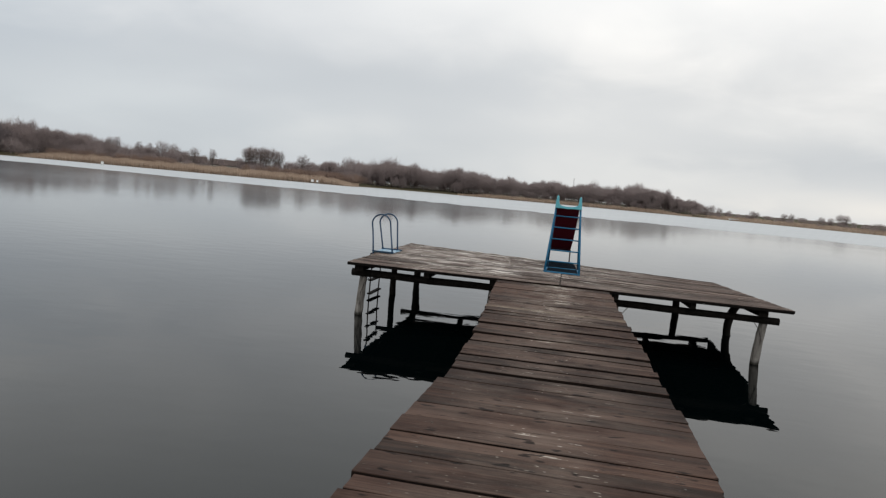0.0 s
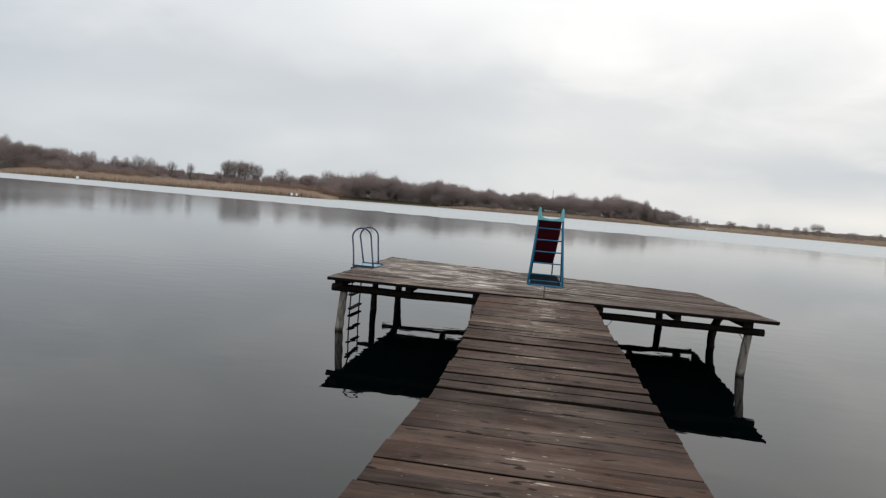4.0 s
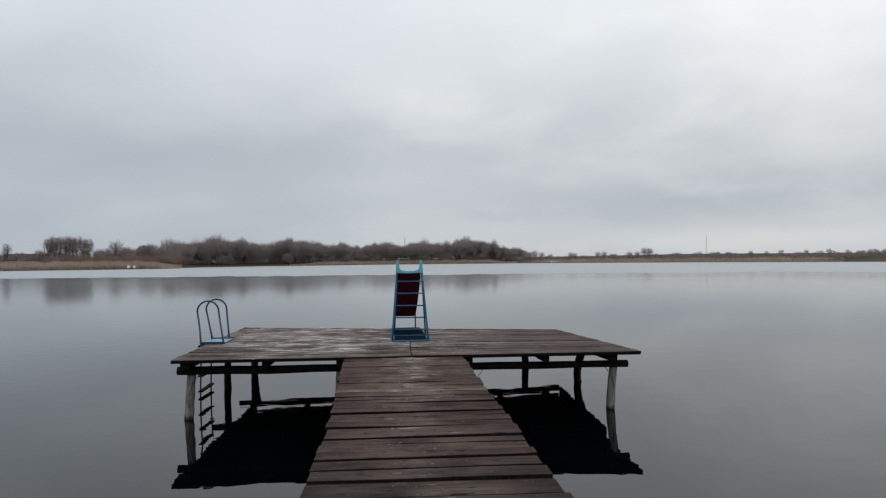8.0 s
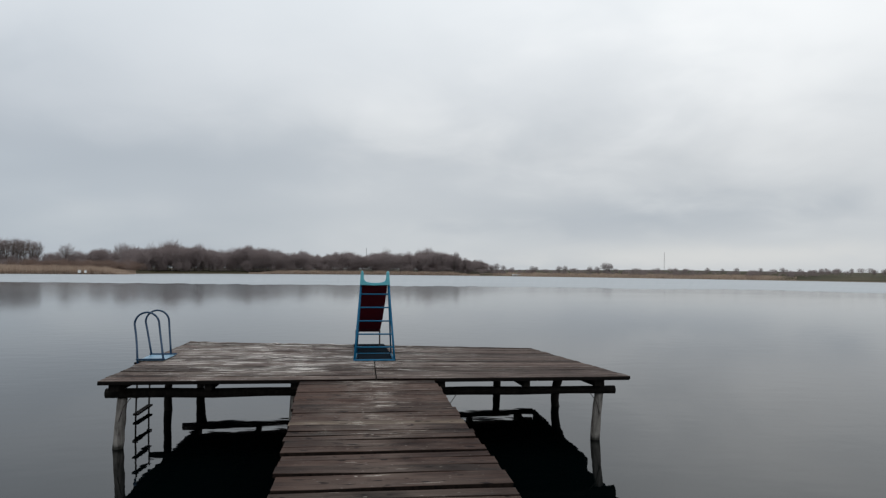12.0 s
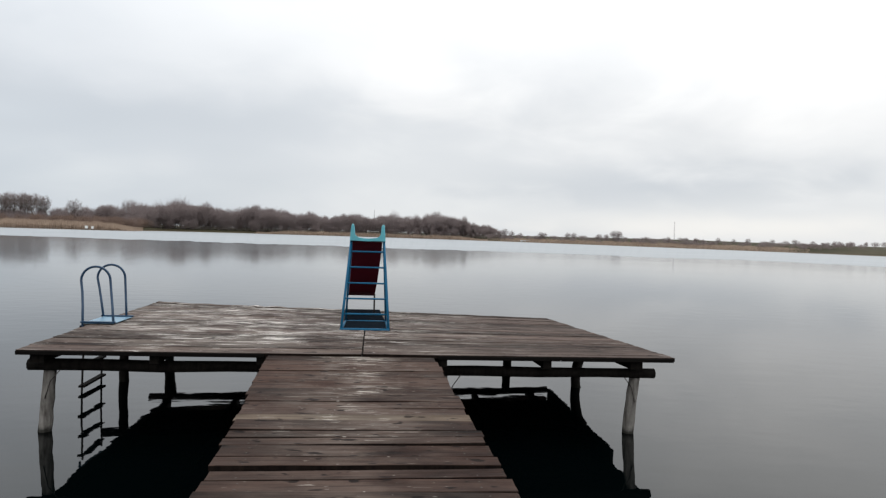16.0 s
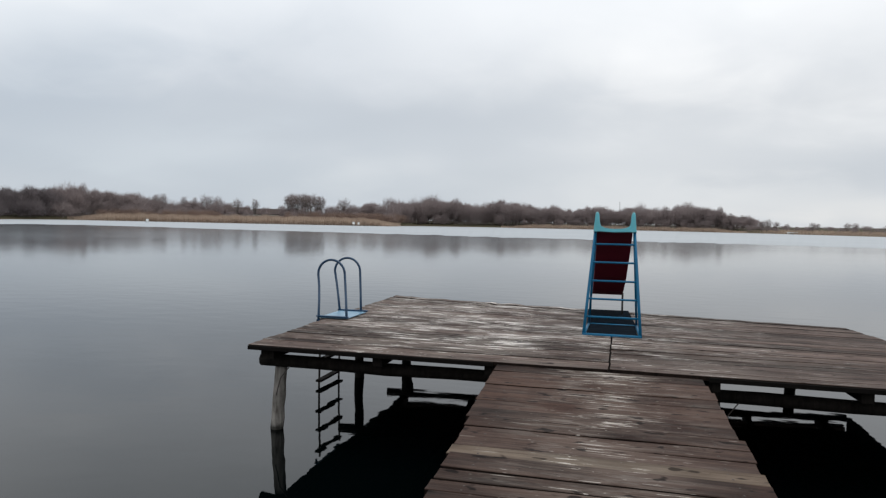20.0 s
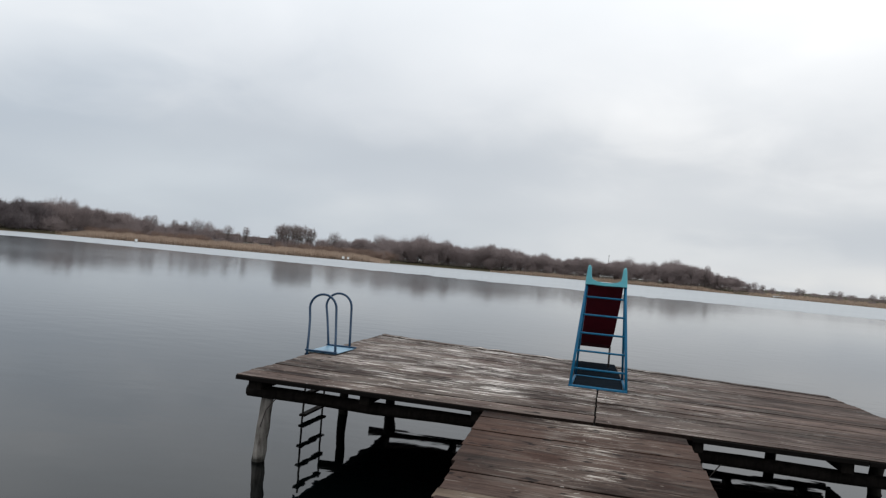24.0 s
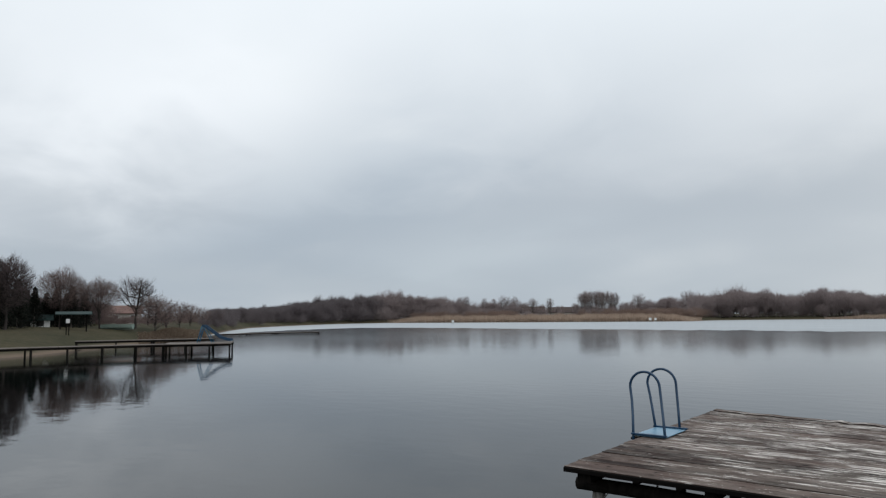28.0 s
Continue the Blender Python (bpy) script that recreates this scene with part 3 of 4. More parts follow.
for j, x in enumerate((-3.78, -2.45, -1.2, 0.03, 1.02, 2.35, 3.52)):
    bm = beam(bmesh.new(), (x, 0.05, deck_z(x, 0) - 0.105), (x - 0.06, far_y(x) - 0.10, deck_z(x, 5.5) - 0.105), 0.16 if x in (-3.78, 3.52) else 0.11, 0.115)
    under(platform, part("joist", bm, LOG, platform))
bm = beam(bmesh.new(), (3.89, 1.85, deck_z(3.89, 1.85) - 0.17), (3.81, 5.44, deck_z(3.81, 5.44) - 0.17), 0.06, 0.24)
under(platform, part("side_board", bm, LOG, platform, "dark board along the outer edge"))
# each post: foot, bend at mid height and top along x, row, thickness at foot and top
# front row in the pale post wood, the rows behind in the near-black one
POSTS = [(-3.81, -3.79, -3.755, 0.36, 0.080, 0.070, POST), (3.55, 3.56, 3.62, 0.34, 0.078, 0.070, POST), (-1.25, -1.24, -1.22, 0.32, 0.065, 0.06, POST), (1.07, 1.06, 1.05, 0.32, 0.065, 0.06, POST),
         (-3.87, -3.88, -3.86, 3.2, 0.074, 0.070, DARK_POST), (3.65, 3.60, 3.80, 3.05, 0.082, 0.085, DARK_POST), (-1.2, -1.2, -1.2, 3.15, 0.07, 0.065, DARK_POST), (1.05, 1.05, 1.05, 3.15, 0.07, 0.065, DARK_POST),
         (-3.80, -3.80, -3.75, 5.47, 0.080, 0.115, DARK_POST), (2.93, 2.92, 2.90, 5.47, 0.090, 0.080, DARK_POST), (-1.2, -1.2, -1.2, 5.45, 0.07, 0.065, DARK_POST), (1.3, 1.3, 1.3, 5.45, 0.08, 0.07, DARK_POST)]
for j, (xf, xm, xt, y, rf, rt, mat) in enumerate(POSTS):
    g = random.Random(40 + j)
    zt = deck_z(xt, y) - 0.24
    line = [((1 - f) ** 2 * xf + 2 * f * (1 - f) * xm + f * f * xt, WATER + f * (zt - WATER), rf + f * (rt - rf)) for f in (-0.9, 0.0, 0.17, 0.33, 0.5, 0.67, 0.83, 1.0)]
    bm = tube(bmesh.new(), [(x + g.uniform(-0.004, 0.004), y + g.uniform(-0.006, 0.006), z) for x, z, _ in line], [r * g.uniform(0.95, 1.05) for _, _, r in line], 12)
    under(platform, part("post", bm, mat, platform, "bleached grey log post" if mat is POST else "near-black log post"))
for x, s in ((3.62, -1), (1.08, 1), (-3.80, 1)):
    pts = [(x + s * 0.02, 0.27, -0.62), (x + s * 0.10, 0.22, -0.40), (x + s * 0.22, 0.24, -0.24)]
    under(platform, part("wire_tie", tube(bmesh.new(), pts, 0.006, 5), WIRE, platform, "thin rusty wire tied round a post"))

# ---- boardwalk ----
DIP = [(-30, 0.0), (-11, 0.0), (-9.5, -0.03), (-8, -0.08), (-6.5, -0.13), (-5.5, -0.14), (-4, -0.13), (-2.5, -0.10), (-1.2, -0.06), (0, -0.012)]
BEND = [(-30, 0.09), (-9, 0.09), (-7.5, 0.09), (-6.5, 0.12), (-4, 0.08), (-2, -0.02), (0, -0.105)]
boardwalk = thing("boardwalk", (0, -8, WATER), "worn brown plank boardwalk sagging towards the swimming platform", "jetty")
EDGES = [-0.012, -0.25, -0.50, -0.74, -0.98, -1.23, -1.48, -1.72, -1.95, -2.16, -2.37, -2.56, -2.83, -3.0, -3.16, -3.42, -3.64, -3.86, -4.1, -4.32, -4.75, -4.99, -5.27, -5.50, -5.80, -6.13,
         -6.53, -6.74, -6.96, -7.18, -7.4, -7.78, -8.15, -8.35, -8.56, -8.96, -9.17]
rr = random.Random(11)
while EDGES[-1] > -25.5:
    EDGES.append(EDGES[-1] - rr.uniform(0.2, 0.33))
GAPS = {-1.95: 0.018, -2.37: 0.010, -2.56: 0.007, -2.83: 0.020, -3.0: 0.012, -3.16: 0.016, -3.42: 0.028, -3.64: 0.075, -3.86: 0.05, -4.1: 0.008, -4.32: 0.006, -4.75: 0.12, -4.99: 0.012, -5.50: 0.07, -5.80: 0.03, -6.13: 0.11, -7.4: 0.014, -8.15: 0.018, -8.56: 0.016, -8.96: 0.024}


def walk_z(x, y):
    return interp(y, DIP)


def seam_w(y):
    """Open joints where the boardwalk sags, tight ones elsewhere."""
    return rr.uniform(0.010, 0.022) if -6.3 < y < -3.9 else rr.choice((0.004, 0.006, 0.008, 0.014))


nb = tube(bmesh.new(), [(0, 0, -0.02), (0, 0, 0.0), (0, 0, 0.003)], [0.005, 0.009, 0.006], 8)
NAIL = bpy.data.meshes.new("nail")
nb.to_mesh(NAIL)
nb.free()
NAIL.materials.append(WIRE)

for k in range(len(EDGES) - 1):
    ya, yb = EDGES[k + 1], EDGES[k]
    ga, gb_ = GAPS.get(ya, seam_w(ya)) / 2, GAPS.get(yb, seam_w(yb)) / 2
    c = interp((ya + yb) / 2, BEND)
    skew = rr.uniform(-0.008, 0.008)
    half = 1.015 if yb > -6.2 else 1.045
    plank = board("plank", boardwalk, PALE_WOOD if yb == -2.37 else WALK_WOOD, c - half + rr.uniform(-0.016, 0.016), c + half + rr.uniform(-0.016, 0.016),
          lambda x: ya + ga + skew * x, lambda x: yb - gb_ + skew * x, walk_z, 0.042, 300 + k, segs=5, tilt=0.009 if -6.4 < ya < -2.6 else 0.003)
    if yb > -9.6:
        for x in (c - 0.80, c + 0.80):
            top = [v.co.z for v in plank.data.vertices if abs(v.co.x - x) < 0.25 and v.co.z > walk_z(x, yb) - 0.03]
            for y in (ya + 0.28 * (yb - ya), ya + 0.72 * (yb - ya)):
                nail = new("nail", NAIL)
                nail.parent = plank
                nail.location = (x + rr.uniform(-0.02, 0.02), y + skew * x, sum(top) / len(top) - 0.001)
for s in (-0.82, 0.0, 0.82):
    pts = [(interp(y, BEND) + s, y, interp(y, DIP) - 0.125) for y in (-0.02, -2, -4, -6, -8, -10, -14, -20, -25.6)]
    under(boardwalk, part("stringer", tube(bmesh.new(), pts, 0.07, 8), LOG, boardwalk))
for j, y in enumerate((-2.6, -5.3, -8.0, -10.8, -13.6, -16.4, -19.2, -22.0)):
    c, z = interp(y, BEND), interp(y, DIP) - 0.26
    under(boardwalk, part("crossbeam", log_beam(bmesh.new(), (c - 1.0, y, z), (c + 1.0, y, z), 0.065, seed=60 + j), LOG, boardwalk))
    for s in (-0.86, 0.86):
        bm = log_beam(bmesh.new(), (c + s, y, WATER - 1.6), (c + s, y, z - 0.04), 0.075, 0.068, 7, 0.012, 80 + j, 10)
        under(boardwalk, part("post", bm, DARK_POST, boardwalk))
bm = beam(bmesh.new(), (interp(-6.13, BEND) - 0.99, -6.11, -0.185), (interp(-6.13, BEND) + 1.0, -6.12, -0.185), 0.09, 0.05)
under(boardwalk, part("loose_plank", bm, LOG, boardwalk, "dark rotten board sunk in a gap"))

# ---- water slide ----
slide = thing("water_slide", (0.02, 2.5, deck_z(0, 2.5)), "small blue steel slide with turquoise top and dark red chute", "slide")
ZF = deck_z(0.0, 2.4) + 0.014
top_y, top_z = 2.92, 1.40


def slide_part(name, bm, mat, label=""):
    ob = part(name, bm, mat, slide, label)
    under(slide, ob)
    return ob


def rail_x(z, s):
    f = (z - ZF) / (top_z - ZF)
    return 0.022 + s * (0.37 - 0.105 * f)


def rail_y(z):
    return 2.37 + (top_y - 2.37) * (z - ZF) / (top_z - ZF)


for s in (-1, 1):
    slide_part("ladder_rail", tube(bmesh.new(), [(rail_x(z, s), rail_y(z), z) for z in (ZF, 0.45, 0.9, top_z)], 0.020, 10), BLUE)
    slide_part("base_rail", tube(bmesh.new(), [(0.022 + s * 0.37, 2.36, ZF + 0.0), (0.022 + s * 0.355, 3.0, ZF - 0.01), (0.022 + s * 0.345, 3.52, ZF - 0.02)], 0.020, 10), BLUE)
    slide_part("rear_leg", tube(bmesh.new(), [(0.022 + s * 0.345, 3.52, ZF - 0.02), (0.022 + s * 0.30, 3.22, 0.75), (0.022 + s * 0.262, top_y + 0.05, top_z - 0.02)], 0.017, 10), BLUE)
    slide_part("chute_leg", tube(bmesh.new(), [(-0.095 + s * 0.26, 4.88, deck_z(0, 4.9) + 0.0), (-0.095 + s * 0.26, 4.86, 0.33)], 0.016, 8), IRON)
for z in (0.216, 0.45, 0.69, 0.94, 1.19):
    slide_part("rung", tube(bmesh.new(), [(rail_x(z, -1), rail_y(z), z), (rail_x(z, 1), rail_y(z), z)], 0.014, 8), BLUE)
slide_part("base_bar", tube(bmesh.new(), [(-0.36, 2.36, ZF), (0.40, 2.36, ZF)], 0.022, 8), BLUE)
slide_part("base_bar", tube(bmesh.new(), [(-0.325, 3.52, ZF - 0.02), (0.37, 3.52, ZF - 0.02)], 0.018, 8), BLUE)
slide_part("base_bar", tube(bmesh.new(), [(-0.33, 4.88, deck_z(0, 4.9) + 0.018), (0.19, 4.88, deck_z(0, 4.9) + 0.018)], 0.016, 8), IRON)
# near-black slats and a board, added on the deck over the slide's footprint
for k, (ya, yb) in enumerate(((2.40, 2.60), (2.61, 2.83), (2.87, 3.10), (3.11, 3.30), (3.31, 3.50))):
    ym, zm = (ya + yb) / 2, deck_z(0, (ya + yb) / 2) + 0.012
    slide_part("foot_slat", beam(bmesh.new(), (-0.31, ym, zm + 0.003 * (k % 2)), (0.35, ym + 0.01 * (k % 3 - 1), zm), yb - ya, 0.018, 0.004), SLAT, "near-black slat between the base rails")
slide_part("landing_board", beam(bmesh.new(), (0.0, 3.55, deck_z(0, 3.55) + 0.022), (-0.07, 5.5, deck_z(0, 5.5) + 0.022), 0.70, 0.040, 0.006), BOARD_BLACK, "near-black board under the chute")
# trough: bottom sheet with raised sides
line = [(2.90, 1.385, 0.022), (3.05, 1.34, 0.018), (3.5, 1.05, 0.0), (4.1, 0.65, -0.035), (4.6, 0.375, -0.07), (4.95, 0.28, -0.09), (5.45, 0.235, -0.11)]


def sheet(bm, profile_of):
    rows = [[bm.verts.new(v) for v in profile_of(p)] for p in line]
    for a, b in zip(rows, rows[1:]):
        for j in range(len(a)):
            bm.faces.new((a[j], a[(j + 1) % len(a)], b[(j + 1) % len(a)], b[j]))
    bm.faces.new(rows[0][::-1])
    bm.faces.new(rows[-1])
    return bm


slide_part("chute", sheet(bmesh.new(), lambda p: [(p[2] + x, p[0], p[1] + z) for x, z in ((-0.245, 0.0), (0.245, 0.0), (0.245, 0.12), (0.228, 0.12), (0.22, 0.018), (-0.22, 0.018), (-0.228, 0.12), (-0.245, 0.12))]), RED,
           "dark red sheet steel chute")
for s in (-1, 1):
    slide_part("chute_lip", tube(bmesh.new(), [(p[2] + s * 0.242, p[0], p[1] + 0.125) for p in line], 0.016, 8), BLUE)
# moulded top with two horns
bm = bmesh.new()
outline = [(-0.292, 1.36), (-0.285, 1.46), (-0.272, 1.60), (-0.262, 1.636), (-0.238, 1.640), (-0.222, 1.61), (-0.214, 1.50), (-0.20, 1.44), (-0.15, 1.412), (-0.07, 1.40), (0.0, 1.397)]
outline += [(-x, z) for x, z in outline[-2::-1]]
outline += [(0.20, 1.362), (0.0, 1.355), (-0.20, 1.362)]
rows = []
for y, grow in ((top_y - 0.075, 0.93), (top_y - 0.055, 1.0), (top_y + 0.035, 1.0), (top_y + 0.055, 0.93)):
    rows.append([bm.verts.new((0.022 + x * (1 - (1 - grow) * 0.12), y, z - (1 - grow) * 0.12 * (1 if z > 1.45 else -1))) for x, z in outline])
for a, b in zip(rows, rows[1:]):
    for j in range(len(a)):
        bm.faces.new((a[j], b[j], b[(j + 1) % len(a)], a[(j + 1) % len(a)]))
bm.faces.new(rows[0])
bm.faces.new(rows[-1][::-1])
slide_part("top_hood", bm, TURQUOISE, "turquoise moulded top with two grip horns")

# ---- swim ladder ----
ladder = thing("swim_ladder", (-4.1, 2.9, deck_z(-4, 2.9)), "blue tubular swim ladder hooked over the platform edge", "ladder")
XO, XI, YA, YB = -4.315, -3.885, 2.57, 3.20


def ladder_part(name, bm, mat, label=""):
    ob = part(name, bm, mat, ladder, label)
    under(ladder, ob)
    return ob


for y, lean, end, out in ((YA, 0.36, -0.055, 0.185), (YB, 0.20, 0.02, 0.10)):
    zd = deck_z(-4, y)
    c, r = (XO + XI) / 2, (XI - XO) / 2
    arc = [(c - r * math.cos(a), y, 0.85 - r * 0.98 + r * math.sin(a)) for a in (math.pi * k / 14 for k in range(15))]
    outer = [(XO + 0.185, y - lean - 0.02, zd + end), (XO + 0.105, y - lean * 0.52, 0.27), (XO + 0.05, y - lean * 0.2, 0.46)]
    inner = [(XI + 0.23 * out, y - lean * 0.2, 0.46), (XI + 0.56 * out, y - lean * 0.52, 0.27), (XI + out, y - lean, zd + 0.02)]
    ladder_part("handrail", tube(bmesh.new(), outer + arc + inner, 0.018, 10), RAIL_BLUE)
    ladder_part("foot_bar", beam(bmesh.new(), (XO + 0.15, y - lean, zd + 0.034), (XI + 0.21, y - lean, zd + 0.034), 0.040, 0.024, 0.004), RAIL_BLUE)
for y in (YA - 0.12, YB):
    ladder_part("stile", tube(bmesh.new(), [(XO + 0.12, y, 0.02), (XO + 0.095, y, -0.6), (XO + 0.09, y, -1.0), (XO + 0.06, y - 0.02, WATER - 0.9)], 0.016, 8), IRON)
# its pale blue is painted-in sky reflection
ladder_part("step_plate", beam(bmesh.new(), (XO + 0.40, YA - 0.36, deck_z(-4, 2.6) + 0.016), (XO + 0.40, YB - 0.20, deck_z(-4, 2.6) + 0.016), 0.44, 0.012, 0.003), PLATE_BLUE, "worn steel plate coloured pale blue like the sky it mirrors")
for k, z in enumerate((-0.05, -0.36, -0.65, -0.96, -1.27)):
    ladder_part("tread", beam(bmesh.new(), (XO + 0.10, YA - 0.16, z), (XO + 0.10, YB + 0.04, z + 0.012 * (k % 2)), 0.095, 0.034, 0.005), LOG, "dark wooden ladder tread")


# ---- trees ----
def grow_tree(seed, wide, low, count, twig, w, limb_n=26, base=0.03, upright=0.5):
    """A bare tree of unit height: limbs as (p, q, r0, r1), and fine twigs (p, q, width) that fill a rounded crown."""
    g = random.Random(seed)
    mid = (1 + low) / 2
    limbs, twigs = [], []
    root, fork = Vector((0, 0, -0.02)), Vector((g.gauss(0, 0.015), g.gauss(0, 0.015), max(0.06, low * 0.8)))
    limbs.append((root, fork, base, base * 0.75))
    lead = Vector((g.gauss(0, 0.03), g.gauss(0, 0.03), mid + 0.15))
    limbs.append((fork, lead, base * 0.7, base * 0.25))

    def in_crown(d, k):
        rad = k * (0.84 + 0.26 * noise.noise(d * 1.6 + Vector((seed * 1.7, 0, 0))) + 0.14 * noise.noise(d * 4.5 + Vector((seed * 2.3, 5, 0))))
        return Vector((d.x * wide * rad, d.y * wide * rad, mid + d.z * (1 - mid) * rad))

    for _ in range(limb_n):
        d = Vector((g.gauss(0, 1), g.gauss(0, 1), g.uniform(-0.4, 1.6))).normalized()
        q = in_crown(d, g.uniform(0.75, 0.95))
        p = fork.lerp(lead, g.random() ** 1.6)
        m = p.lerp(q, 0.5) + Vector((d.x * 0.04, d.y * 0.04, -0.02 - 0.04 * g.random()))
        r = base * g.uniform(0.2, 0.42)
        limbs += [(p, m, r, r * 0.65), (m, q, r * 0.65, r * 0.2)]
        for _ in range(3):
            u = m.lerp(q, g.random())
            e = (d + Vector((g.gauss(0, 0.6), g.gauss(0, 0.6), g.gauss(0.4, 0.4)))).normalized()
            limbs.append((u, u + e * g.uniform(0.08, 0.18), r * 0.35, r * 0.1))
    for _ in range(count):
        d = Vector((g.gauss(0, 1), g.gauss(0, 1), g.gauss(0.25, 1))).normalized()
        p = in_crown(d, g.random() ** 0.4)
        e = (d * (1.2 - upright) + Vector((g.gauss(0, 0.4), g.gauss(0, 0.4), g.gauss(upright, 0.35)))).normalized()
        twigs.append((p - e * twig * 0.5, p + e * twig * g.uniform(0.4, 1.0), w))
    return limbs, twigs


def limb_arrays(limbs, sides=4):
    v, t = [], []
    for p, q, a, b in limbs:
        d = (q - p).normalized()
        u = d.orthogonal().normalized()
        w = d.cross(u)
        n = len(v)
        for c, r in ((p, a), (q, b)):
            v += [tuple(c + r * (math.cos(2 * math.pi * j / sides) * u + math.sin(2 * math.pi * j / sides) * w)) for j in range(sides)]
        for j in range(sides):
            k = (j + 1) % sides
            t += [(n + j, n + k, n + sides + k), (n + j, n + sides + k, n + sides + j)]
    return np.array(v), np.array(t)


def twig_arrays(twigs, seed):
    g = random.Random(seed)
    v, t = [], []
    for p, q, w in twigs:
        d = q - p
        s = d.cross(Vector((g.gauss(0, 1), g.gauss(0, 1), g.gauss(0, 1)))).normalized() * w * 0.5
        n = len(v)
        v += [tuple(p - s), tuple(p + s), tuple(q)]
        t.append((n, n + 1, n + 2))
    return np.array(v), np.array(t)


def make_tree(seed, height, wide, low, label, mat, bark, group, count=2600, twig=0.08, w=0.035, kind_name="bare_tree", base=0.022):
    limbs, twigs = grow_tree(seed, wide, low, count, twig, w / height, base=base)
    ob = thing(kind_name, (0, 0, -60), label, "shrub" if "shrub" in kind_name else "tree", group)
    for name, (v, t), m in (("trunk", limb_arrays(limbs, 5), bark), ("crown", twig_arrays(twigs, seed), mat)):
        child = new(name, arrays_mesh(name, v * height, t, m))
        child.parent = ob
    return ob


def make_conifer(seed, height, label):
    g = random.Random(seed)
    ob = thing("conifer", (0, 0, -60), label, "tree", "conifers on the near bank")
    v, t = limb_arrays([(Vector((0, 0, -0.3)), Vector((0, 0, height * 0.95)), height * 0.018, 0.02)], 7)
    c = new("trunk", arrays_mesh("trunk", v, t, BARK))
    c.parent = ob
    twigs = []
    for k in range(900):
        f = g.random() ** 0.8
        z = height * (0.06 + 0.94 * f)
        reach = height * 0.30 * (1 - f) ** 0.85 * g.uniform(0.35, 1.1) + 0.12
        a = g.uniform(0, 2 * math.pi)
        p = Vector((0, 0, z))
        q = Vector((math.cos(a) * reach, math.sin(a) * reach, z - reach * g.uniform(0.1, 0.5)))
        for u in (0.45, 0.7, 1.0):
            m = p.lerp(q, u)
            twigs.append((m, m + Vector((g.gauss(0, 0.22), g.gauss(0, 0.22), g.gauss(-0.12, 0.15))) * (0.6 + height * 0.05), 0.22))
    v, t = twig_arrays(twigs, seed)
    c = new("crown", arrays_mesh("crown", v, t, NEEDLES))
    c.parent = ob
    return ob


def place(ob, az, r, turn=0.0, size=1.0, first=False, sink=0.0):
    p = on_land(az, r)
    m = Matrix.Translation((p.x, p.y, p.z - sink)) @ Matrix.Rotation(turn, 4, "Z") @ Matrix.Diagonal((size, size, size, 1))
    if first:
        ob.matrix_basis = m
        return ob
    new_ob = copy_thing(ob, m)
    new_ob.matrix_basis = m
    return new_ob


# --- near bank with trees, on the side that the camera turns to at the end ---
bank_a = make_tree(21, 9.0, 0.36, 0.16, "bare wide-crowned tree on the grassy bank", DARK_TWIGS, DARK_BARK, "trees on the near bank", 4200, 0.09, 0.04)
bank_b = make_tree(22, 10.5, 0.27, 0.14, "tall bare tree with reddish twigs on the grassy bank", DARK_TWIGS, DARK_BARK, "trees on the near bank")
bank_c = make_tree(25, 6.0, 0.55, 0.0, "reddish-brown leafless shrub on the bank", RUSTY_TWIGS, DARK_BARK, "shrubs on the near bank", 1500, 0.12, 0.04, "bare_shrub")
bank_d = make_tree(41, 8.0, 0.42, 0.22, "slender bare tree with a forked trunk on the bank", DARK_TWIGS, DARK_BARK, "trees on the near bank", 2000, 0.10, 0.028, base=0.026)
bank_e = make_tree(43, 8.2, 0.40, 0.20, "bare tree with a hazy reddish-brown crown on the bank", RUSTY_TWIGS, DARK_BARK, "trees on the near bank", 4600, 0.10, 0.030)
spruce = make_conifer(5, 7.5, "dark green conifer among bare trees")
first_done = set()


def put(ob, az, r, turn, size, sink=0.0):
    res = place(ob, az, r, turn, size, first=ob.name not in first_done, sink=sink)
    first_done.add(ob.name)
    return res


put(bank_d, -62.3, 98, 0.4, 0.92)
put(bank_e, -67.3, 95, 2.2, 0.92)
put(bank_e, -64.7, 96, 5.1, 0.80)
put(bank_a, -70.6, 84, 1.4, 0.90)
for az, r, turn, s in ((-73.9, 80, 4.4, 1.2), (-75.4, 92, 1.9, 1.1), (-78, 80, 1.2, 1.0)):
    put(bank_a, az, r, turn, s)
for az, r, turn, s in ((-69.6, 97, 5.4, 0.62), (-66.0, 103, 0.6, 0.62), (-71.3, 95, 0.2, 0.80), (-74.5, 76, 5.0, 0.9), (-76.5, 84, 4.0, 1.0)):
    put(bank_b, az, r, turn, s)
# conifers of the bank, some added to stand in for shade beneath the trees
for az, r, s in ((-70.9, 87, 0.80), (-69.9, 89, 0.72), (-71.6, 86, 0.85), (-67.6, 97, 0.62), (-65.7, 99, 0.55), (-66.55, 96, 0.66), (-66.9, 99, 0.56), (-68.2, 97, 0.55), (-68.9, 95, 0.62), (-69.4, 98, 0.60), (-70.2, 99, 0.62), (-71.0, 90, 0.7), (-73.5, 92, 0.8)):
    put(spruce, az, r, az, s)
for az, r, s in ((-60.9, 96, 0.85), (-60.2, 102, 0.75), (-61.4, 112, 0.8), (-59.2, 112, 0.7), (-58.4, 122, 0.65), (-57.5, 136, 0.6), (-56.6, 150, 0.6)):
    put(bank_c, az, r, az * 1.7, s)

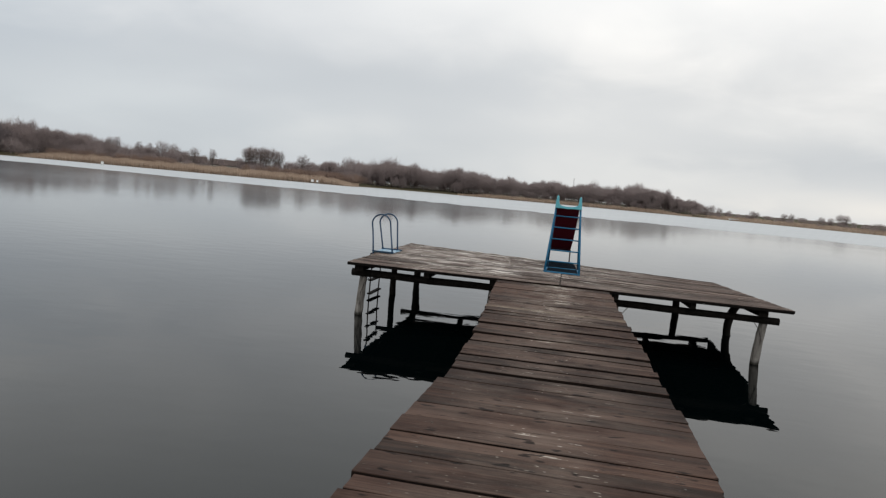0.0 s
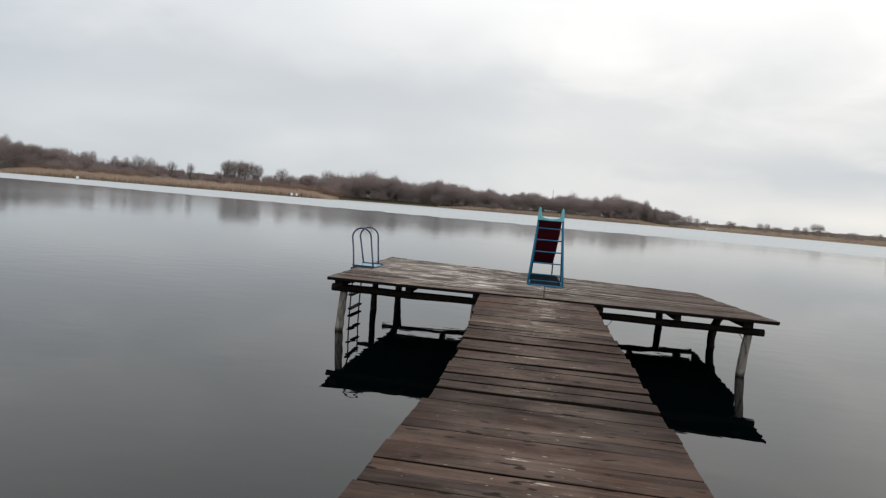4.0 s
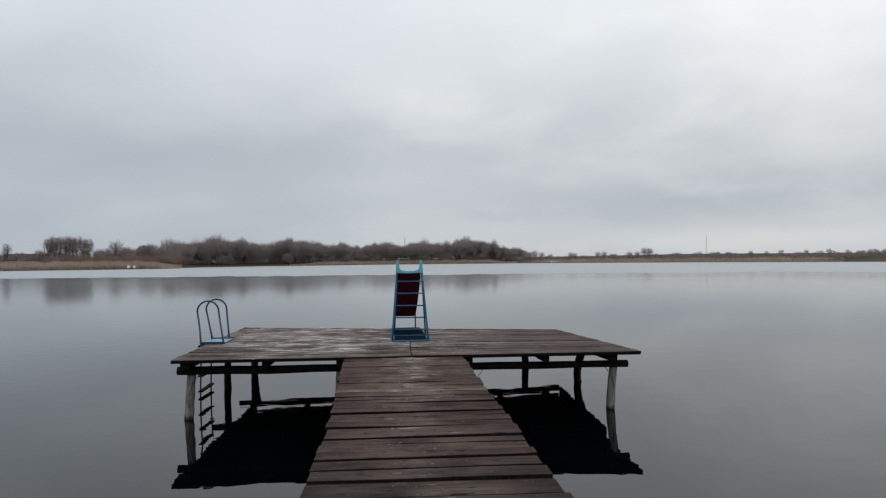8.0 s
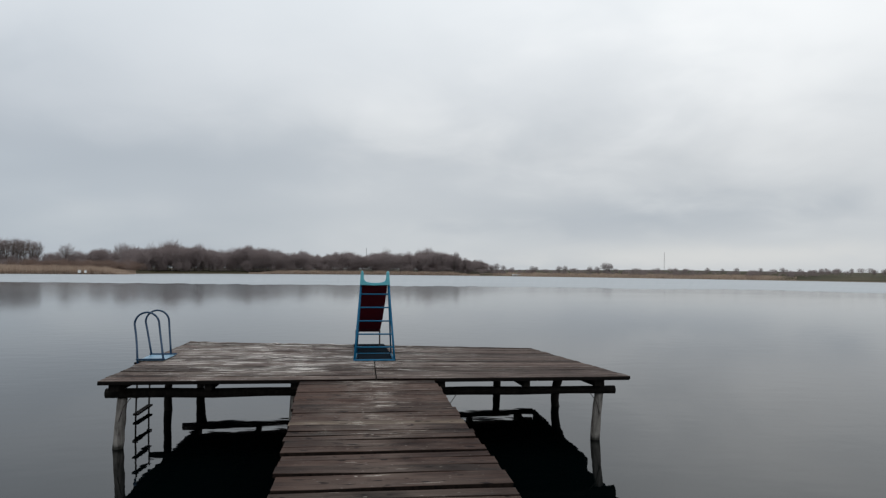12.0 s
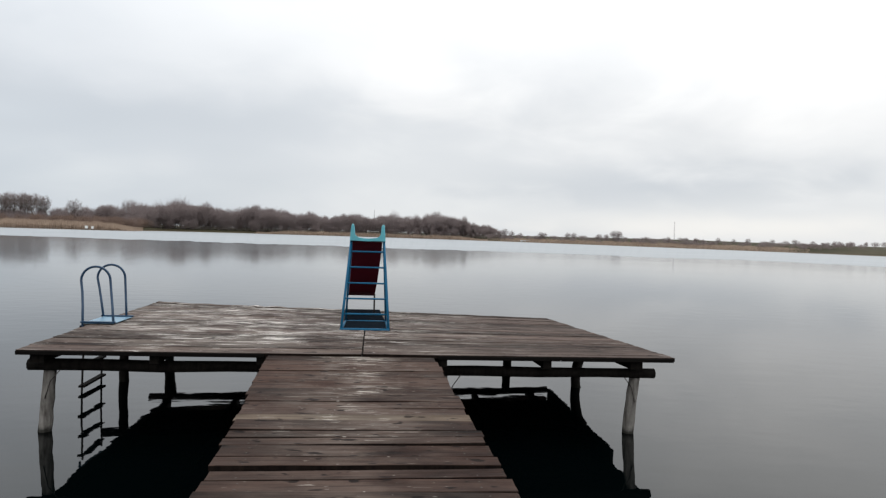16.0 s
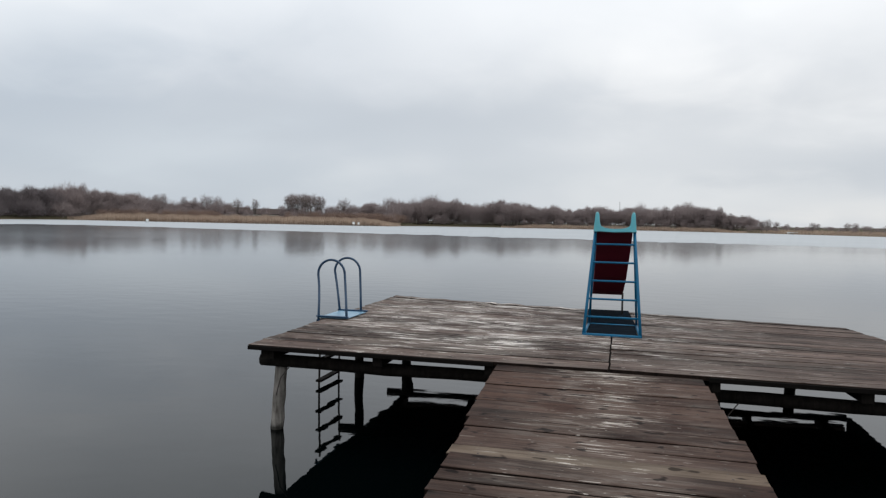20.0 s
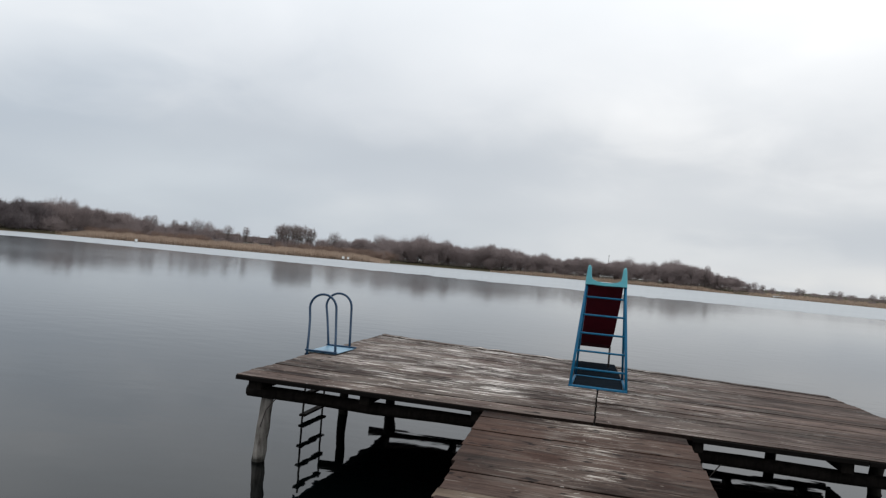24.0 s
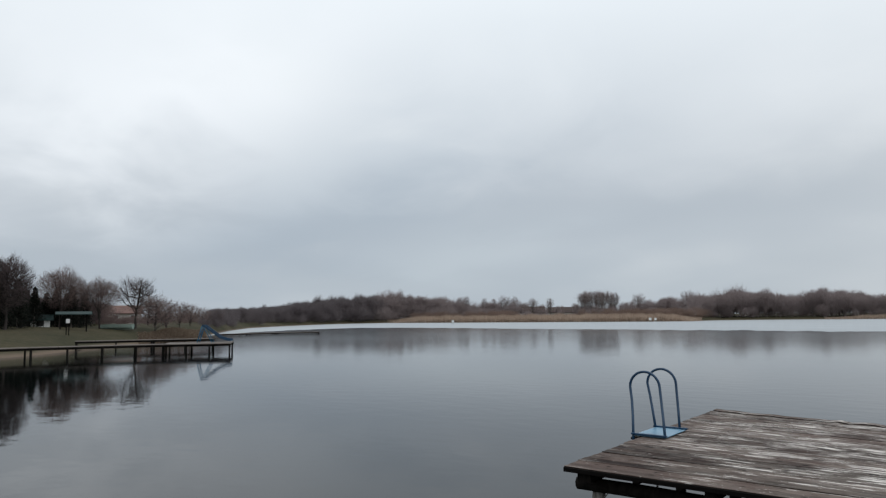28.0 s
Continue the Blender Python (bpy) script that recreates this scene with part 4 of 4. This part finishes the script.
# --- single trees that stand out of the far woods ---
far_tree = make_tree(31, 12.0, 0.20, 0.22, "tall bare tree standing out of the far woods", WOODS, BARK, "trees above the far woods", 700, 0.07, 0.07)
far_wide = make_tree(33, 10.0, 0.36, 0.25, "bare round-crowned tree on the far shore", WOODS, BARK, "trees above the far woods", 800, 0.09, 0.07)
far_bush = make_tree(35, 5.0, 0.5, 0.0, "bare shrub on the low far bank", WOODS, BARK, "shrubs on the far bank", 600, 0.13, 0.07, "bare_shrub")
far_group = make_tree(37, 12.0, 0.22, 0.28, "tall trees with high bare crowns, standing close together", WOODS, BARK, "tall group on the far shore", 800, 0.09, 0.055, base=0.022)
for az, r, h in ((-27.0, 334, 12.9), (-26.6, 340, 13.6), (-26.3, 332, 13.3), (-25.9, 337, 13.7), (-25.5, 342, 13.6), (-25.2, 332, 13.3), (-24.8, 338, 13.2), (-24.4, 334, 12.4), (-26.8, 346, 13.4), (-25.7, 348, 13.6)):
    put(far_group, az, r, az * 7, h / 12.0)
for az, r, h in ((-29.6, 332, 10.6), (-37.0, 362, 12.6), (-36.5, 366, 13.0), (-35.0, 362, 11.6), (-34.2, 358, 11.2), (7.4, 344, 9.6), (8.3, 342, 8.6), (9.1, 340, 7.6), (9.7, 338, 6.4)):
    put(far_tree, az, r, az * 3, h / 12.0)
for az, r, h in ((-33.3, 350, 12.0), (-32.5, 356, 11.4), (-31.0, 340, 10.2), (-22.6, 322, 11.2), (-18.9, 352, 13.0), (-9.6, 372, 13.2), (-8.6, 376, 12.8), (-7.6, 372, 12.2), (-14.9, 376, 13.2), (-13.6, 372, 13.2), (-15.9, 374, 12.6), (5.6, 352, 11.2), (6.4, 350, 10.8)):
    put(far_wide, az, r, az * 2, h / 10.0)
for az, r, h in ((10.5, 334, 5.6), (10.9, 336, 6.2), (11.5, 334, 5.0), (12.2, 332, 3.8), (13.9, 322, 4.8), (14.2, 324, 4.2), (16.1, 318, 4.6), (16.6, 320, 4.4), (18.6, 310, 4.4), (19.2, 312, 4.0), (19.8, 310, 6.2), (20.2, 312, 5.6),
                 (24.0, 300, 4.0), (26.0, 296, 3.4), (27.7, 290, 4.2), (28.8, 290, 3.4), (29.8, 286, 4.2), (31.5, 284, 4.0), (33.0, 280, 4.4), (22.0, 304, 3.2)):
    put(far_bush, az, r, az * 5, h / (6.0 if az < 22 else 7.6))


# --- woods, brush and reeds along the far shore ---
def scatter(name, variants, spots, mat, label, category):
    """Join many turned and scaled copies of a few tree shapes into one mesh."""
    vs, ts, n = [], [], 0
    for (az, r, h, w) in spots:
        v, t = variants[rng.integers(len(variants))]
        a = rng.uniform(0, 2 * np.pi)
        rot = np.array([[np.cos(a), -np.sin(a), 0], [np.sin(a), np.cos(a), 0], [0, 0, 1]])
        p = on_land(az, r)
        vs.append(v @ rot.T * (w, w, h) + (p.x, p.y, p.z - 0.1))
        ts.append(t + n)
        n += len(v)
    ob = new(name, arrays_mesh(name, np.concatenate(vs), np.concatenate(ts), mat))
    return tagged(ob, label, category, kind="stuff")


def soft_variant(seed, wide, low, count=700, twig=0.13, w=0.0068):
    """A tree of unit height for the woods: all its twigs and limbs as slim triangles."""
    limbs, twigs = grow_tree(seed, wide, low, count, twig, w, 18, upright=1.1)
    return twig_arrays([(p, q, a * 1.6) for p, q, a, b in limbs] + twigs, seed)


TREES = [soft_variant(50 + k, wide, low) for k, (wide, low) in enumerate(((0.30, 0.25), (0.36, 0.2), (0.42, 0.22), (0.26, 0.3), (0.46, 0.15), (0.34, 0.28)))]
BRUSH = [soft_variant(70 + k, wide, 0.0, 620, 0.16, 0.012) for k, wide in enumerate((0.55, 0.65, 0.75))]

# height of the woods' outline, by azimuth
CROWNS = [(-58, 2.6), (-56, 4.4), (-53.5, 5.6), (-52, 6.4), (-50.4, 7.6), (-49.2, 9.3), (-47, 11.8), (-45, 13.3), (-43.5, 13.9), (-41.8, 12.2), (-40.2, 12.7), (-38.3, 13.0), (-37.4, 9.6), (-36.2, 9.0), (-34, 8.4), (-32, 7.6), (-29, 6.2), (-27.5, 6.5),
          (-25, 6.5), (-22.5, 7.6), (-20, 8.6), (-18, 10.2), (-16.3, 11.0), (-15, 11.9), (-13, 11.9), (-11.4, 10.8), (-9, 11.2), (-7, 9.8), (-5, 8.8), (-3, 9.6), (0, 9.6), (3, 10.0), (5, 10.6), (6.6, 9.8), (8, 8.0), (9, 6.2), (10, 4.8), (11, 3.5)]
spots, brush = [], []
for _ in range(1250):
    az = rng.uniform(-56, 10.5) if rng.random() < 0.7 else rng.uniform(-18, 10)
    top = interp(az, CROWNS) * 1.06
    R = shore_at(az)
    r = R + (rng.uniform(24, 60) if az < -18 else rng.uniform(8, 45))
    top *= 1 + 0.22 * noise.noise((az * 0.55, r * 0.02, 1.0)) + 0.10 * noise.noise((az * 2.1, r * 0.05, 8.0))
    h = top * (0.6 + 0.42 * rng.random() ** 0.6)
    if rng.random() < 0.12:
        h *= rng.uniform(1.08, 1.25)
    if -32.3 < az < -27.7 and r < 352 and rng.random() < 0.85:
        h = min(h, 2.2)
    spots.append((az, r, h, h * rng.uniform(0.7, 1.15)))
for _ in range(190):
    az = rng.uniform(-57, -42)
    h = interp(az, CROWNS) * rng.uniform(0.84, 1.02)
    spots.append((az, shore_at(az) + rng.uniform(10, 55), h, h * rng.uniform(1.0, 1.5)))
for _ in range(150):
    az = rng.uniform(31.5, 62)
    h = interp(az, [(31.5, 1.4), (34, 2.2), (40, 3.2), (62, 6.0)]) * rng.uniform(0.7, 1.1)
    spots.append((az, shore_at(az) + rng.uniform(14, 40), h, h * rng.uniform(0.9, 1.4)))
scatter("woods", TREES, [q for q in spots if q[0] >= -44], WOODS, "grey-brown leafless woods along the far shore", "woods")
scatter("woods", TREES, [q for q in spots if q[0] < -44], DULL_TWIGS, "dark grey leafless woods where the shores meet", "woods")
for _ in range(800):
    az = rng.uniform(-58, 11.5)
    top = interp(az, CROWNS)
    R = shore_at(az)
    r = R + (rng.uniform(3, 40) if az < -42 else rng.uniform(16, 50) if az < -18 else rng.uniform(5, 30))
    top *= 1 + 0.22 * noise.noise((az * 0.55, r * 0.02, 1.0))
    h = top * (rng.uniform(0.35, 0.72) if az < -18 else rng.uniform(0.25, 0.6))
    if -32.3 < az < -27.7 and rng.random() < 0.85:
        h = min(h, 1.9)
    brush.append((az, r, h, h * rng.uniform(0.8, 1.4)))
for _ in range(170):
    az = rng.uniform(9.5, 36)
    h = rng.uniform(0.9, 2.3)
    brush.append((az, shore_at(az) + rng.uniform(6, 30), h, h * rng.uniform(1.2, 2.6)))
for _ in range(26):
    az = rng.uniform(-27.6, -23.8)
    h = rng.uniform(3.0, 6.0)
    brush.append((az, rng.uniform(322, 350), h, h * 0.8))
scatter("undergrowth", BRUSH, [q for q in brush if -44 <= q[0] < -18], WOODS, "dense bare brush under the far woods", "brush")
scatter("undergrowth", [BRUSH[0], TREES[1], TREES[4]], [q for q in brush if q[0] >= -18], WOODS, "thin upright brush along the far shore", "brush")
scatter("undergrowth", BRUSH, [q for q in brush if q[0] < -44], DULL_TWIGS, "dark bare brush along the bay", "brush")
bank_brush = []
for _ in range(430):
    az = rng.uniform(-88, -57.0) if rng.random() < 0.7 else rng.uniform(-72, -63)
    h = rng.uniform(2.2, 4.4) * (0.6 if az > -61.2 else 0.42 if az > -64.6 else 1.0)
    bank_brush.append((az, max(shore_at(az) + 32, 98) + rng.uniform(0, 28), h, h * rng.uniform(1.0, 1.5)))
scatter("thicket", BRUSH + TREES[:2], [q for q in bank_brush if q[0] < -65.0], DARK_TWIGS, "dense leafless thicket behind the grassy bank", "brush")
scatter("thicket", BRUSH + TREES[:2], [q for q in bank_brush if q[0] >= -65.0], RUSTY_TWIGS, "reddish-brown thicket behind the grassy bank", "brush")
warm = []
for _ in range(240):
    az = rng.uniform(-41, -17)
    r = shore_at(az) + rng.uniform(10, 26)
    h = rng.uniform(1.4, 2.2) if -32.3 < az < -27.7 else rng.uniform(2.5, 5.0)
    warm.append((az, r, h, h * rng.uniform(0.9, 1.5)))
scatter("willow_scrub", BRUSH, warm, WARM_TWIGS, "reddish-brown willow scrub behind the reeds", "brush")
behind = []
for _ in range(170):
    az = rng.choice([rng.uniform(62, 178), rng.uniform(-178, -80)])
    h = rng.uniform(6, 11)
    behind.append((az, shore_at(az) + rng.uniform(18, 70), h, h * rng.uniform(0.8, 1.1)))
scatter("shore_trees", TREES, behind, WOODS, "leafless trees along the near shore", "woods")


def reed_bed(name, az0, az1, s0, s1, low, high, count, label, mat=None):
    """Upright dry stems, each a slim blade with a bent tip."""
    az = rng.uniform(az0, az1, count)
    R = np.interp(az, [a for a, _ in SHORE], [b for _, b in SHORE])
    clump = np.array([noise.noise((a * 1.3, 0.0, 4.0)) for a in az])
    r = R + s0 + (s1 - s0) * rng.random(count)
    h = rng.uniform(low, high, count) * (1 + 0.25 * clump) * np.clip(np.minimum(az - az0, az1 - az) / 2.5, 0.3, 1.0)
    x, y = PIVOT[0] + r * np.sin(np.radians(az)), PIVOT[1] + r * np.cos(np.radians(az))
    z = np.array([max(WATER, ground_at(a, q)) for a, q in zip(az, r)]) - 0.1
    w = rng.uniform(0.05, 0.14, count)
    a = rng.uniform(0, np.pi, count)
    dx, dy = np.cos(a) * w, np.sin(a) * w
    lx, ly = rng.normal(0, 0.25, count), rng.normal(0, 0.25, count)
    v = np.stack([np.stack([x - dx, y - dy, z], 1), np.stack([x + dx, y + dy, z], 1), np.stack([x + lx, y + ly, z + h], 1)], 1).reshape(-1, 3)
    ob = new(name, arrays_mesh(name, v, np.arange(3 * count).reshape(-1, 3), mat or REEDS))
    return tagged(ob, label, "reeds", kind="stuff")


reed_bed("reeds", -43.0, -17.9, -3, 12, 1.9, 3.0, 46000, "tan dry reeds on a spit along the far shore")
reed_bed("reeds", -9.5, 9.5, -1, 5, 1.2, 1.9, 16000, "low rust-coloured reeds on the far shore")
reed_bed("dry_grass", 9.5, 34, 0, 14, 0.5, 1.1, 16000, "low dry grass on the far bank")
reed_bed("reeds", -62.0, -57.3, -1, 9, 0.5, 0.95, 9000, "short dry reeds at the edge of the near bank", DULL_REEDS)


# ---- far buildings and masts ----
def house(az, r, wide, deep, wall_h, roof_h, label, windows=3, wall=None, roof=None, name="house", turn=None):
    p = on_land(az, r)
    ob = thing(name, (0, 0, 0), label, "house" if name == "house" else "hut")
    w, d = wide / 2, deep / 2
    bm = bmesh.new()
    vs = [bm.verts.new((x, y, z)) for z in (-0.5, wall_h) for x, y in ((-w, -d), (w, -d), (w, d), (-w, d))]
    ridge = [bm.verts.new((-w, 0, wall_h + roof_h - 0.1)), bm.verts.new((w, 0, wall_h + roof_h - 0.1))]
    for f in ((0, 1, 5, 4), (2, 3, 7, 6)):
        bm.faces.new([vs[k] for k in f])
    bm.faces.new([vs[1], vs[2], vs[6], ridge[1], vs[5]])
    bm.faces.new([vs[3], vs[0], vs[4], ridge[0], vs[7]])
    part("wall", bm, wall or WALL, ob)
    for s in (-1, 1):
        bm = bmesh.new()
        o = 0.35
        a = [(-w - o, s * (d + o), wall_h - o * roof_h / d), (w + o, s * (d + o), wall_h - o * roof_h / d), (w + o, 0, wall_h + roof_h), (-w - o, 0, wall_h + roof_h)]
        lo = [bm.verts.new(q) for q in a]
        hi = [bm.verts.new((x, y, z + 0.15)) for x, y, z in a]
        bm.faces.new(lo[::-1]), bm.faces.new(hi)
        for k in range(4):
            bm.faces.new((lo[k], lo[(k + 1) % 4], hi[(k + 1) % 4], hi[k]))
        part("roof", bm, roof or ROOF, ob)
    for k in range(windows):
        x = -w + wide * (k + 0.5) / windows
        win = part("window", beam(bmesh.new(), (x - 0.45, -d - 0.01, wall_h * 0.55), (x + 0.45, -d - 0.01, wall_h * 0.55), 0.08, 1.0, 0.01), WHITE, ob, "white framed window")
        part("pane", beam(bmesh.new(), (x - 0.36, -d - 0.05, wall_h * 0.55), (x + 0.36, -d - 0.05, wall_h * 0.55), 0.02, 0.82, 0.004), IRON, win)
    ob.matrix_basis = Matrix.Translation(p) @ Matrix.Rotation(-radians(az) if turn is None else turn, 4, "Z")
    return ob


house(-31.0, 345, 11, 7, 3.0, 2.6, "low house with dark roof behind the reeds", 3)
house(-28.6, 350, 14, 7, 2.8, 2.4, "long house with dark roof among bare trees", 4)
house(-68.5, 96, 2.0, 1.6, 0.95, 0.4, "small white shed under bare trees", 1, WHITE, GREEN_ROOF, "shed")
house(-63.1, 135, 5.4, 4.5, 1.9, 1.15, "low cottage with a faded reddish roof beyond the bank", 2, None, FADED_ROOF)


def shelter(az, r):
    """An open lakeside shelter: four posts under a flat pitched roof."""
    p = on_land(az, r)
    ob = thing("shelter", (0, 0, 0), "open wooden shelter with a green sheet roof", "shelter")
    for x in (-1.3, 1.3):
        for y in (-0.7, 0.7):
            part("post", beam(bmesh.new(), (x, y, -0.4), (x, y, 1.75), 0.12, 0.12), LOG, ob)
    for s in (-1, 1):
        bm = bmesh.new()
        a = [(-1.8, s * 1.1, 1.65), (1.8, s * 1.1, 1.65), (1.8, 0, 1.95), (-1.8, 0, 1.95)]
        lo = [bm.verts.new(q) for q in a]
        hi = [bm.verts.new((x, y, z + 0.08)) for x, y, z in a]
        bm.faces.new(lo[::-1]), bm.faces.new(hi)
        for k in range(4):
            bm.faces.new((lo[k], lo[(k + 1) % 4], hi[(k + 1) % 4], hi[k]))
        part("roof", bm, GREEN_ROOF, ob)
    ob.matrix_basis = Matrix.Translation(p) @ Matrix.Rotation(-radians(az), 4, "Z")


shelter(-66.4, 88)


def mast(az, r, high, wide, label):
    p = on_land(az, r)
    ob = thing("mast", (0, 0, 0), label, "mast")
    legs = [(math.cos(a) * wide, math.sin(a) * wide) for a in (0.5, 2.6, 4.7)]
    for x, y in legs:
        part("leg", tube(bmesh.new(), [(x, y, -0.5), (x * 0.25, y * 0.25, high)], 0.035, 5), IRON, ob)
    for k in range(7):
        z, f = high * (k + 0.5) / 7, 1 - 0.75 * (k + 0.5) / 7
        pts = [(x * f, y * f, z) for x, y in legs]
        part("brace", tube(bmesh.new(), pts + pts[:1], 0.035, 4), IRON, ob)
    ob.matrix_basis = Matrix.Translation(p)


mast(24.4, 420, 10.5, 0.4, "thin steel mast on the far bank")
mast(0.0, 400, 13.5, 0.5, "dark slender pole above the far woods")


def rowing_boat(az, r, turn, label, paint):
    """A small clinker shell, hull and two thwarts."""
    ob = thing("rowing_boat", (0, 0, 0), label, "boat", "rowing boats")
    bm = bmesh.new()
    rows = []
    for k in range(9):
        f = k / 8
        w = 0.75 * math.sin(math.pi * (0.12 + 0.80 * f)) ** 0.6
        x = -2.0 + 4.0 * f
        rows.append([bm.verts.new((x, w * s, h)) for s, h in ((-1, 0.62), (-0.82, 0.25), (-0.35, 0.0), (0.35, 0.0), (0.82, 0.25), (1, 0.62), (0.92, 0.60), (0.7, 0.28), (0.3, 0.07), (-0.3, 0.07), (-0.7, 0.28), (-0.92, 0.60))])
    for a, b in zip(rows, rows[1:]):
        for j in range(12):
            bm.faces.new((a[j], a[(j + 1) % 12], b[(j + 1) % 12], b[j]))
    bm.faces.new(rows[0][::-1]), bm.faces.new(rows[-1])
    part("hull", bm, paint, ob)
    for x in (-0.7, 0.7):
        part("thwart", beam(bmesh.new(), (x, -0.62, 0.42), (x, 0.62, 0.42), 0.22, 0.04), FAR_DECK, ob)
    p = on_land(az, r)
    ob.matrix_basis = Matrix.Translation((p.x, p.y, max(p.z, WATER - 0.12))) @ Matrix.Rotation(turn, 4, "Z")
    return ob


rowing_boat(-63.5, 95, 0.6, "pale green rowing boat lying on the grassy bank", PALE_GREEN)
rowing_boat(5.2, 341, 0.3, "white rowing boat pulled up on the far shore", WHITE)
rowing_boat(12.6, 316, 0.1, "white rowing boat pulled up on the far shore", WHITE)


def notice(az, r, w, h, z0):
    ob = thing("notice_board", (0, 0, 0), "white notice board at the edge of the reeds", "sign", "notice boards")
    p = on_land(az, r)
    for x in (-w / 3, w / 3):
        part("post", beam(bmesh.new(), (x, 0, -1.0), (x, 0, z0 + h), 0.10, 0.10), LOG, ob)
    part("panel", beam(bmesh.new(), (-w / 2, -0.09, z0 + h / 2), (w / 2, -0.09, z0 + h / 2), 0.05, h, 0.01), WHITE, ob)
    ob.matrix_basis = Matrix.Translation((p.x, p.y, max(p.z, WATER))) @ Matrix.Rotation(-radians(az), 4, "Z")


notice(-21.75, 283.0, 1.0, 1.0, 0.6)
notice(-21.35, 283.5, 0.8, 0.9, 0.6)
notice(-37.6, 264.5, 0.9, 0.9, 0.5)


# ---- other jetties along the near bank ----
def far_jetty(points, wide, z, label, step=2.2, post_r=0.09, drop=0.16):
    """A plank jetty along a line of points, on pairs of posts."""
    ob = thing("jetty", (points[0][0], points[0][1], WATER), label, "jetty", "jetties along the near bank")
    for (xa, ya), (xb, yb) in zip(points, points[1:]):
        d = Vector((xb - xa, yb - ya, 0))
        length = d.length
        d.normalize()
        n = Vector((-d.y, d.x, 0))
        a = Vector((xa, ya, z))
        count = max(2, int(length / 1.6))
        for k in range(count):
            g0, g1 = length * k / count, length * (k + 1) / count - 0.03
            under(ob, part("deck_panel", beam(bmesh.new(), a + d * g0, a + d * g1, wide, 0.06, 0.01), FAR_DECK, ob))
        for s in (-1, 1):
            under(ob, part("stringer", beam(bmesh.new(), a + n * s * wide * 0.42 - Vector((0, 0, drop)), a + d * length + n * s * wide * 0.42 - Vector((0, 0, drop)), 0.12, 0.16), LOG, ob))
        m = max(1, int(length / step))
        for k in range(m + 1):
            c = a + d * min(length - 0.1, length * k / m + 0.1)
            for s in (-1, 1):
                q = c + n * s * wide * 0.42
                under(ob, part("post", tube(bmesh.new(), [(q.x, q.y, WATER - 1.2), (q.x, q.y, z - 0.1)], post_r, 7), DARK_POST, ob))
    return ob


def polar(az, r, eye=PIVOT):
    return (eye[0] + r * math.sin(radians(az)), eye[1] + r * math.cos(radians(az)))


far_jetty([polar(-75, 58), polar(-69, 59.5), polar(-60, 60)], 1.5, -0.28, "old plank jetty on thin posts along the near bank", post_r=0.07, drop=0.11)
far_jetty([polar(-60.1, 61.0), polar(-55.2, 60.5)], 4.5, -0.28, "wide end platform of an old plank jetty", step=1.5, post_r=0.07, drop=0.11)
far_jetty([polar(-66.2, 72), polar(-61, 72), polar(-56.6, 72)], 1.6, -0.22, "second plank jetty behind the first", post_r=0.07, drop=0.11)
far_jetty([polar(-56.3, 118), polar(-52, 122), polar(-48.6, 124)], 1.6, -0.72, "low floating dock far along the shore", step=4.0, drop=0.11)
notice(-66.75, 80, 0.35, 0.42, 1.15)


def far_slide(at, turn):
    ob = thing("water_slide", (0, 0, 0), "dull blue slide on the neighbouring jetty", "slide")
    for s in (-0.28, 0.28):
        part("ladder_rail", tube(bmesh.new(), [(-1.5, s, 0), (-1.0, s, 1.7)], 0.05, 7), BLUE, ob)
        part("rear_leg", tube(bmesh.new(), [(0.1, s, 0), (-0.8, s, 1.55)], 0.04, 7), BLUE, ob)
    for k in range(5):
        z = 0.3 + 0.28 * k
        part("rung", tube(bmesh.new(), [(-1.5 + 0.5 * z / 1.7, -0.28, z), (-1.5 + 0.5 * z / 1.7, 0.28, z)], 0.03, 6), BLUE, ob)
    bm = bmesh.new()
    prof = [(-1.0, 1.62), (-0.7, 1.55), (0.9, 0.45), (1.6, 0.2), (2.1, 0.15)]
    rows = [[bm.verts.new((x, y, z + h)) for y, h in ((-0.3, 0), (0.3, 0), (0.3, 0.24), (0.26, 0.24), (0.24, 0.04), (-0.24, 0.04), (-0.26, 0.24), (-0.3, 0.24))] for x, z in prof]
    for a, b in zip(rows, rows[1:]):
        for j in range(8):
            bm.faces.new((a[j], a[(j + 1) % 8], b[(j + 1) % 8], b[j]))
    bm.faces.new(rows[0][::-1]), bm.faces.new(rows[-1])
    part("chute", bm, RAIL_BLUE, ob, "dull blue chute")
    ob.matrix_basis = Matrix.Translation(at) @ Matrix.Rotation(turn, 4, "Z") @ Matrix.Diagonal((0.80, 0.80, 0.80, 1))


sx, sy = polar(-56.7, 61.0)
far_slide((sx, sy, -0.25), radians(33))
